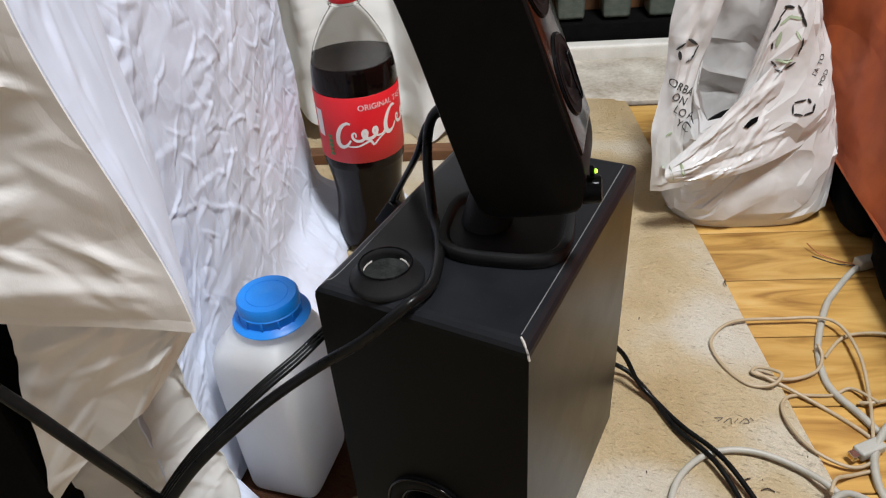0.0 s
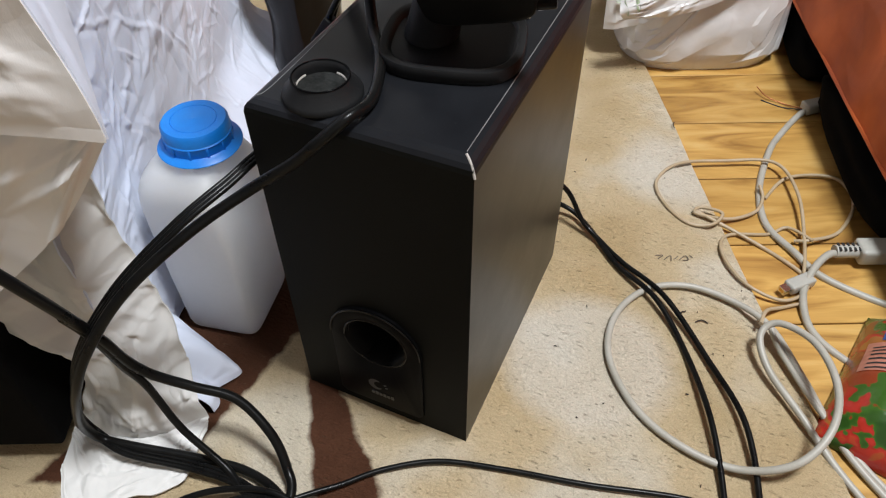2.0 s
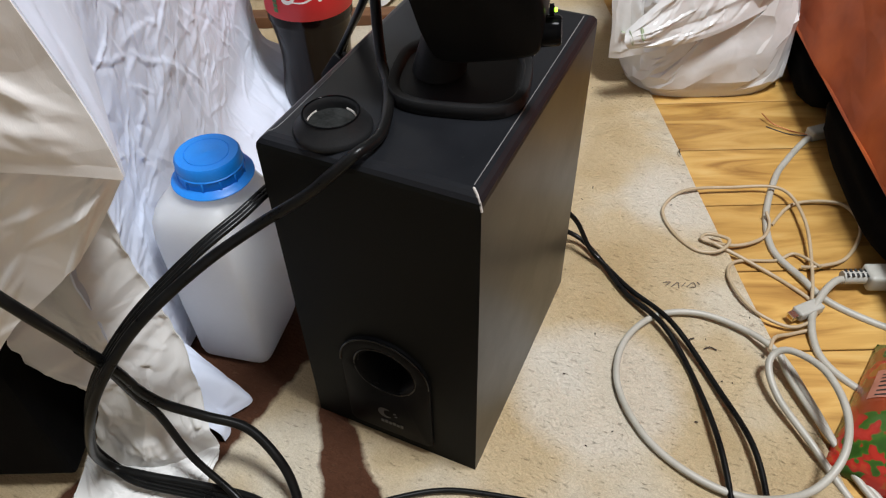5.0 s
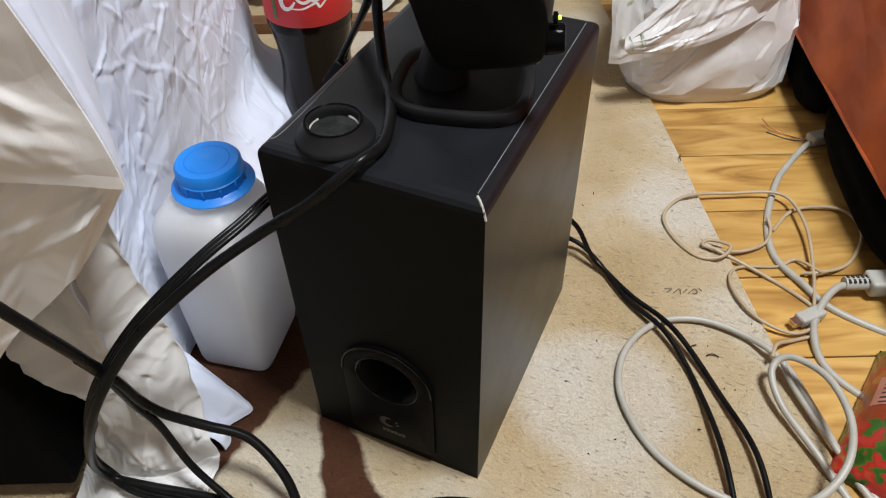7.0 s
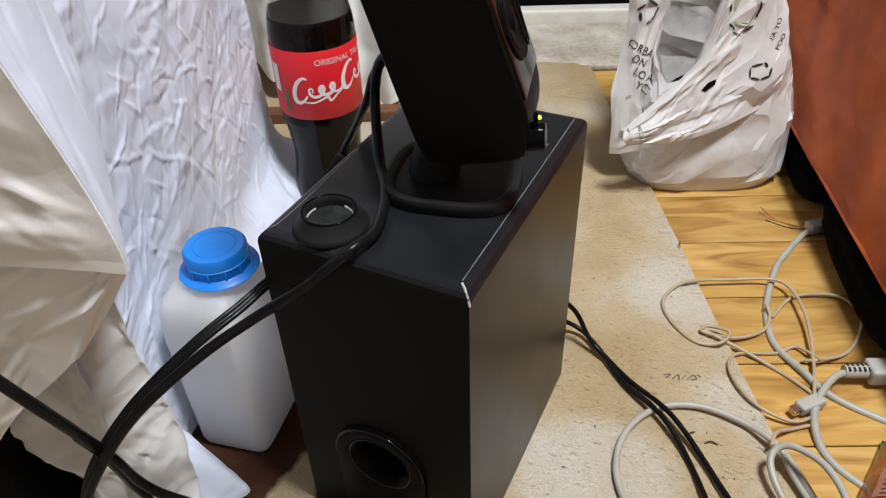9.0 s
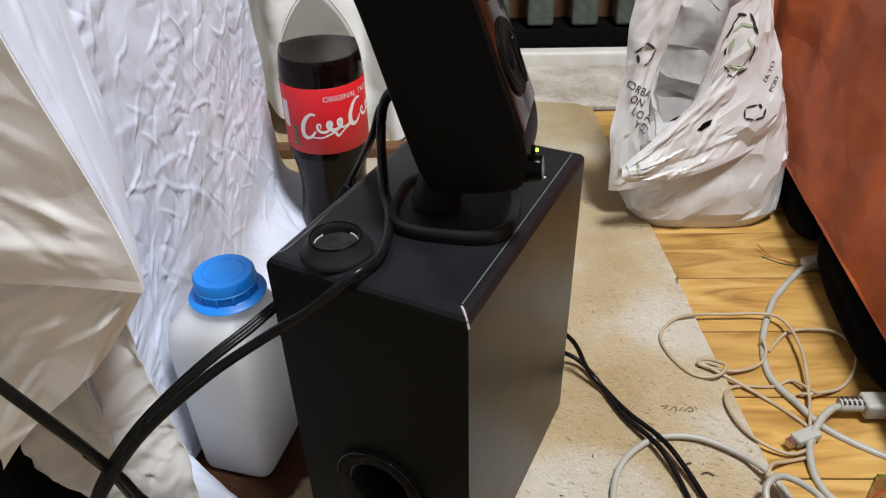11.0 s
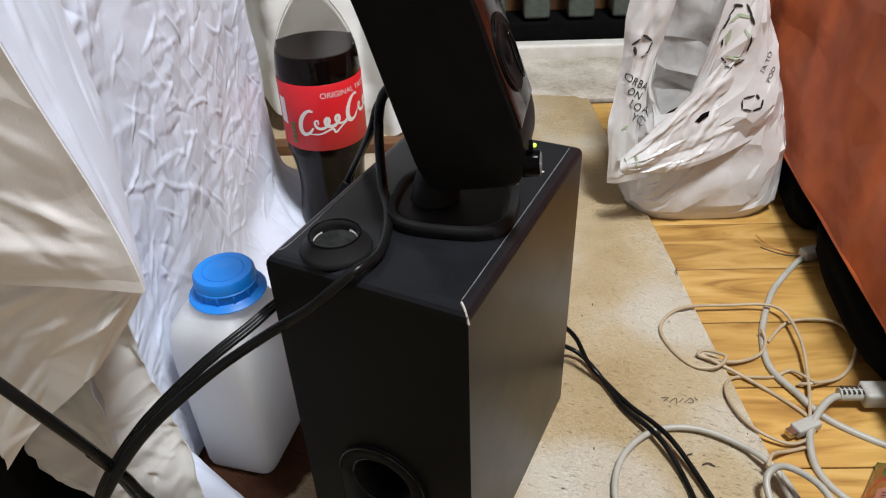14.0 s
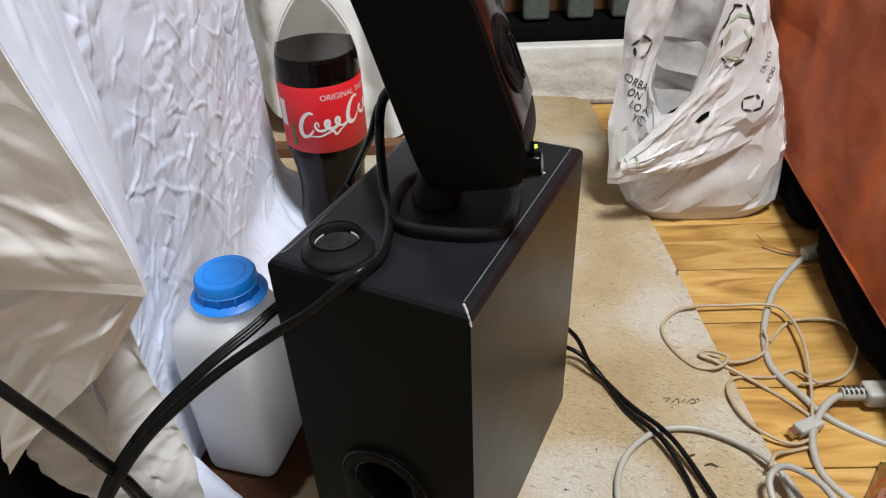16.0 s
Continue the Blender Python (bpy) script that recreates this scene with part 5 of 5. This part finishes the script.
    cable("thin_cable", [(0.0216, -0.1092, 0.0118), (0.0467, -0.0806, 0.006), (0.0626, -0.0647, 0.0033), (0.0836, -0.0437, 0.0033), (0.1157, -0.0227, 0.0031), (0.1602, -0.0096, 0.0027), (0.213, 0.0017, 0.0038), (0.2766, 0.0189, 0.0035), (0.3347, 0.0237, 0.0035)], 0.0019, M_RUBBER, "thin black cable lying across the carpet", "cable", 12)
    # pair that leaves from behind the box
    cable("speaker_cable", [(0.0806, 0.2127, 0.0748), (0.0999, 0.2254, 0.0619), (0.1219, 0.2362, 0.038), (0.1393, 0.2317, 0.0138), (0.1583, 0.223, 0.0056), (0.1839, 0.206, 0.0044), (0.2241, 0.18, 0.0085), (0.2685, 0.134, 0.0046), (0.3004, 0.0892, 0.0087), (0.3185, 0.0376, 0.0048), (0.3269, -0.0178, 0.0047)], 0.0022, M_RUBBER, "black cable running from behind the subwoofer", "cable", 12, "rear cables")
    cable("speaker_cable", [(0.0748, 0.2105, 0.0298), (0.0987, 0.2351, 0.0217), (0.1228, 0.246, 0.0098), (0.147, 0.2327, 0.0059), (0.18, 0.202, 0.0039), (0.2173, 0.176, 0.008), (0.2491, 0.139, 0.0032), (0.2773, 0.0837, 0.009), (0.2975, 0.0293, 0.0036), (0.3063, -0.0178, 0.0033)], 0.0022, M_RUBBER, "black cable running from behind the subwoofer", "cable", 12, "rear cables")
    # leads with a moulded plug behind the box, below the small speaker
    cable("thin_cable", [(0.065, 0.0913, 0.3267), (0.0408, 0.0984, 0.3201), (0.021, 0.1023, 0.3051), (0.0088, 0.1066, 0.2798), (-0.0131, 0.1201, 0.2469), (-0.0254, 0.1216, 0.2252), (-0.0368, 0.1211, 0.1923)], 0.0021, M_RUBBER, "thin black lead from the small speaker", "cable", 10)
    cable("thin_cable", [(0.0652, 0.0939, 0.3299), (0.0429, 0.101, 0.3232), (0.0242, 0.105, 0.3082), (0.0131, 0.111, 0.2881), (-0.009, 0.1272, 0.2562), (-0.0234, 0.1276, 0.2293), (-0.0381, 0.1271, 0.1715)], 0.0021, M_RUBBER, "thin black lead from the small speaker", "cable", 10)
    bm = box(-0.0045, 0.0045, -0.0045, 0.0045, -0.012, 0.012, 0.0015)
    pl = tagged(link("cable_plug", bm, M_MATTE), "black moulded plug on the thin leads", "plug")
    pl.matrix_world = Matrix.Translation((-0.0286, 0.1226, 0.2179)) @ Euler((0.0, radians(35), 0)).to_matrix().to_4x4()


black_cables()


# ---- grey cables and cords on the floor ----
def grey_cables():
    z = 0.004
    loop = [(0.4575, 0.0251, -0.0064), (0.408, 0.0692, -0.0059), (0.3683, 0.1033, -0.0022), (0.3353, 0.1466, 0.0043), (0.307, 0.1839, 0.0061), (0.2781, 0.1997, 0.0047), (0.2409, 0.2027, 0.0041), (0.2097, 0.1857, 0.004), (0.1932, 0.15, 0.0039), (0.198, 0.109, 0.0042),
            (0.226, 0.0737, 0.0035), (0.2624, 0.0553, 0.0043), (0.3014, 0.0516, 0.0065), (0.333, 0.0611, 0.0206), (0.3492, 0.0876, 0.0328), (0.3491, 0.1225, 0.037), (0.3328, 0.1563, 0.0347), (0.3084, 0.1718, 0.0267), (0.2986, 0.1619, 0.0184), (0.3098, 0.1396, 0.01), (0.3373, 0.1126, 0.0044), (0.3718, 0.0803, -0.0044), (0.4258, 0.0349, -0.0061)]
    cable("network_cable", loop, 0.0027, M_GREYCABLE, "thick grey cable coiled in a loose loop on the floor", "cable", 12)
    cable("network_cable", [(0.4346, 0.0554, -0.005), (0.3861, 0.0935, -0.0052), (0.3509, 0.123, 0.002), (0.3184, 0.1627, 0.0048), (0.3055, 0.18, 0.0122)], 0.0024, M_GREYCABLE, "grey cable beside the coil", "cable", 10)
    cable("network_cable", [(0.3092, 0.5093, -0.003), (0.3002, 0.4963, -0.0049), (0.2878, 0.4593, -0.0058), (0.2801, 0.4244, -0.0059), (0.2787, 0.363, -0.0063), (0.2901, 0.3153, -0.0058), (0.3166, 0.2873, -0.0041), (0.3425, 0.2684, -0.006), (0.3899, 0.2584, -0.007), (0.4502, 0.2547, -0.0073)], 0.0033, M_GREYCABLE, "thick grey cable bending over the laminate", "cable", 12)
    cable("network_cable", [(0.3543, 0.2917, 0.0039), (0.3429, 0.2846, 0.0061), (0.3331, 0.2643, 0.0041), (0.3286, 0.238, -0.0009), (0.3383, 0.207, -0.006), (0.3647, 0.1868, -0.0071), (0.4161, 0.1708, -0.0072)], 0.0032, M_GREYCABLE, "grey cable with a moulded plug", "cable", 12)
    # thin beige cable in wide rings
    thin = [(0.3288, 0.2477, -0.0038), (0.3238, 0.3006, -0.0009), (0.3106, 0.3583, 0.0041), (0.2858, 0.3974, 0.002), (0.2396, 0.3823, 0.0002), (0.1998, 0.3573, 0.0022), (0.1867, 0.3233, 0.002), (0.2017, 0.295, 0.002), (0.2261, 0.279, 0.0021), (0.2456, 0.285, 0.0032), (0.251, 0.3, 0.0057), (0.232, 0.302, 0.0041), (0.2295, 0.2927, 0.0039),
            (0.2584, 0.3037, -0.0021), (0.2789, 0.324, -0.0031), (0.2828, 0.345, -0.0022), (0.2773, 0.357, 0.002)]
    cable("beige_cable", thin, 0.0016, M_THIN, "thin beige cable in loose rings", "cable", 12)
    cable("beige_cable", [(0.2853, 0.3497, -0.0061), (0.3018, 0.3874, -0.0039), (0.342, 0.403, -0.0029), (0.3613, 0.3751, -0.0038), (0.3524, 0.3307, -0.005), (0.3296, 0.3037, 0), (0.3158, 0.3007, -0.0041)], 0.0016, M_THIN, "thin beige cable in loose rings", "cable", 12)
    cable("beige_cable", [(0.2292, 0.2963, 0.0031), (0.2639, 0.291, -0.0028), (0.295, 0.282, -0.006), (0.3195, 0.2697, -0.0058), (0.3321, 0.2607, -0.0062)], 0.0018, M_THIN, "thin beige cable on the laminate", "cable", 12)
    cable("beige_cable", [(0.3298, 0.3006, 0.0022), (0.309, 0.316, -0.0042), (0.2938, 0.302, -0.0058), (0.2613, 0.2843, -0.0039), (0.259, 0.2567, 0.0009), (0.2813, 0.2287, 0.001), (0.3123, 0.224, -0.0027), (0.3295, 0.239, -0.0019), (0.3323, 0.2607, -0.0002)], 0.0015, M_THIN, "thin beige cable in loose rings", "cable", 12)
    cable("beige_cable", [(0.2992, 0.1819, 0.0091), (0.3021, 0.1996, 0.0061), (0.3148, 0.2177, -0.0042), (0.3301, 0.2297, -0.0044)], 0.0015, M_THIN, "thin beige cable on the laminate", "cable", 10)
    # frayed copper wire ends
    cable("bare_wire", [(0.3054, 0.5074, -0.002), (0.2876, 0.5143, -0.006), (0.2663, 0.5174, -0.0039), (0.2525, 0.527, 0)], 0.0006, M_COPPER, "bare reddish wire end", "wire", 8, "bare wires")
    cable("bare_wire", [(0.3054, 0.5083, -0.003), (0.284, 0.5087, -0.0069), (0.2606, 0.5133, -0.0066)], 0.0006, M_BLACKINK, "thin dark wire end", "wire", 8, "bare wires")

    def plug(name, where, turn, label, size, tip=None):
        t = thing(name, where, label, "plug", turn=turn)
        lx, ly, lz = size
        part("shell", box(-lx / 2, lx / 2, -ly / 2, ly / 2, -lz / 2, lz / 2, min(size) * 0.22, 3), M_PLUG, t)
        if tip:
            part("contact", box(-lx / 2 - 0.007, -lx / 2 + 0.001, -ly * 0.32, ly * 0.32, -lz * 0.3, lz * 0.3, 0.0004), M_CHROME, t, "metal contact tip", False)
            part("contact_core", box(-lx / 2 - 0.0072, -lx / 2 - 0.004, -ly * 0.2, ly * 0.2, -lz * 0.14, lz * 0.14), M_GOLD, t, "", False)
        return t
    plug("network_plug", (0.3246, 0.2467, 0.0001), radians(48), "light grey plug with metal tip", (0.025, 0.0115, 0.009), True)
    plug("wall_plug_end", (0.3127, 0.5147, -0.001), radians(42), "light grey cable end", (0.024, 0.014, 0.012))
    big = plug("power_plug", (0.3851, 0.3076, 0.0058), radians(24), "grey moulded plug with ribbed strain relief", (0.046, 0.020, 0.016))
    bm = bmesh.new()
    tube([Vector((-0.042, 0, 0)), Vector((-0.034, 0, 0)), Vector((-0.022, 0, 0))], 0.0058, 20, bm)
    part("strain_relief", bm, M_PLUG, big)
    for row in (-1, 1):
        for k in range(5):
            bm = box(-0.0405 + 0.0042 * k, -0.0387 + 0.0042 * k, row * 0.0026 - 0.0019, row * 0.0026 + 0.0019, 0.0048, 0.0062)
            part("relief_slot", bm, M_BLACKINK, big, "dark slot", False)
    jb = thing("cable_joint", (0.4058, 0.1006, -0.006), "ribbed pale cable joint by the packet", "plug", turn=radians(-30))
    for k in range(4):
        part("ridge", lathe([(0.0, 0), (0.0042, 0), (0.0048, 0.001), (0.0042, 0.0022), (0, 0.0022)], 20), M_PLUG, jb).matrix_local = Matrix.Translation((-0.008 + 0.004 * k, 0, 0.004)) @ Matrix.Rotation(radians(90), 4, "Y")


grey_cables()


# ---- food packet ----
def packet():
    """A plump printed pouch lying on its back."""
    t = thing("food_packet", (0.3986, 0.1617, -0.0075), "shiny red and green printed food packet with a pink panel", "packet", turn=radians(-14))
    def top(x, y):
        fx, fy = 1 - (x / 0.036) ** 2, 1 - (y / 0.066) ** 2
        return 0.004 + 0.040 * max(0, fx) ** 0.6 * max(0, fy) ** 0.45 + 0.0025 * noise.noise((x * 60, y * 60, 0))
    bm = bmesh.new()
    nx, ny = 36, 56
    hi = [[bm.verts.new((-0.036 + 0.072 * i / nx, -0.066 + 0.132 * j / ny, top(-0.036 + 0.072 * i / nx, -0.066 + 0.132 * j / ny))) for j in range(ny + 1)] for i in range(nx + 1)]
    lo = [[bm.verts.new((v.co.x, v.co.y, 0.0015)) for v in row] for row in hi]
    for i in range(nx):
        for j in range(ny):
            bm.faces.new((hi[i][j], hi[i + 1][j], hi[i + 1][j + 1], hi[i][j + 1]))
            bm.faces.new((lo[i][j], lo[i][j + 1], lo[i + 1][j + 1], lo[i + 1][j]))
    for i in range(nx):
        for j in (0, ny):
            bm.faces.new((hi[i][j], lo[i][j], lo[i + 1][j], hi[i + 1][j]))
    for j in range(ny):
        for i in (0, nx):
            bm.faces.new((hi[i][j], lo[i][j], lo[i][j + 1], hi[i][j + 1]))
    pouch = part("pouch", bm, M_PACKET, t)

    def patch(name, x0, x1, y0, y1, mat, label, lift=0.0008, n=10, parent=None):
        bm = bmesh.new()
        g = [[bm.verts.new((x0 + (x1 - x0) * i / n, y0 + (y1 - y0) * j / n, top(x0 + (x1 - x0) * i / n, y0 + (y1 - y0) * j / n) + lift)) for j in range(n + 1)] for i in range(n + 1)]
        for i in range(n):
            for j in range(n):
                bm.faces.new((g[i][j], g[i + 1][j], g[i + 1][j + 1], g[i][j + 1]))
        return part(name, bm, mat, parent or t, label)
    panel = patch("text_panel", -0.030, -0.004, -0.012, 0.020, M_PINKINK, "pink panel of unreadable small print")
    for k in range(6):
        patch("print_line", -0.027, -0.007 - 0.003 * (k % 2), -0.010 + 0.0045 * k, -0.0085 + 0.0045 * k, M_BLACKINK, "", 0.0014, 4, panel)
    patch("brand_bar", -0.024, 0.004, 0.023, 0.033, M_BLUEINK, "dark blue brand bar")
    return t


packet()


# ---- small marks on the carpet ----
def carpet_marks():
    t = thing("carpet_scribble", (0.2233, 0.2347, 0.0000), "small dark scribbled mark on the carpet", "mark")
    strokes = (((-0.016, -0.006), (-0.010, -0.003), (-0.013, -0.009)), ((-0.008, -0.008), (-0.004, -0.001), (-0.002, -0.007)), ((0.000, -0.004), (0.002, 0.001)), ((0.004, -0.003), (0.008, 0.004), (0.011, 0.000), (0.007, -0.002)), ((0.011, 0.006), (0.014, 0.004)))
    for pts in strokes:
        part("stroke", tube(spline([(x, y, 0.0012) for x, y in pts], 5), 0.00042, 5, flat=0.5), M_SCRIBBLE, t)
    rnd = random.Random(23)
    bm = bmesh.new()
    for k in range(70):
        u, v = rnd.uniform(0.05, 0.36), rnd.uniform(-0.2, 0.8)
        p = room(u, v, 0.0008)
        if -0.005 < p.x < W + 0.005 and -0.005 < p.y < D + 0.005:
            continue
        m = Matrix.Translation(p) @ Euler((rnd.uniform(0, 3), rnd.uniform(0, 3), rnd.uniform(0, 3))).to_matrix().to_4x4() @ Matrix.Diagonal((rnd.uniform(0.0005, 0.0018), rnd.uniform(0.0004, 0.0008), 0.0004, 1))
        bmesh.ops.create_icosphere(bm, subdivisions=1, radius=1.0, matrix=m)
    tagged(link("carpet_crumbs", bm, M_FLECK), "tiny dark crumbs scattered on the carpet", "crumbs", kind="stuff")
    for where, turn in (((0.2573, 0.1717, -0.0001), 0.4), ((0.1833, 0.4206, -0.0009), 1.9), ((0.2412, 0.1730, 0.0004), 1.3)):
        bm = tube(spline([(-0.005, 0, 0.001), (0.0, 0.001, 0.0025), (0.005, -0.001, 0.001)], 5), 0.0006, 6)
        o = tagged(link("lint_scrap", bm, M_FLECK), "small dark scrap lying on the carpet", "scrap", "carpet scraps")
        o.matrix_world = Matrix.Translation(where) @ Matrix.Rotation(turn, 4, "Z")


carpet_marks()


# ---- laminate planks ----
def planks():
    width, length, gap = 0.0888, 1.2, 0.0008
    shapes = {}
    rnd = random.Random(11)
    for row in range(-7, 8):
        v0 = 0.0485 + row * width
        if v0 > 0.79:
            continue
        start = -1.2 + rnd.uniform(-0.6, 0.0)
        x = start
        while x < 1.6:
            x1 = x + length
            key = "plank"
            if key not in shapes:
                bm = box(gap, length - gap, gap, width - gap, -0.0125, -0.0075, 0.0006, 1)
                ob = link("plank", bm, M_OAK, None, smooth=False)
                shapes[key] = ob
            else:
                ob = shapes[key].copy()
                scene.collection.objects.link(ob)
            ob.parent = bpy.data.objects["floor"]
            ob.matrix_parent_inverse = Matrix()
            ob.matrix_local = Matrix.Translation((x, v0, 0))
            x = x1


planks()
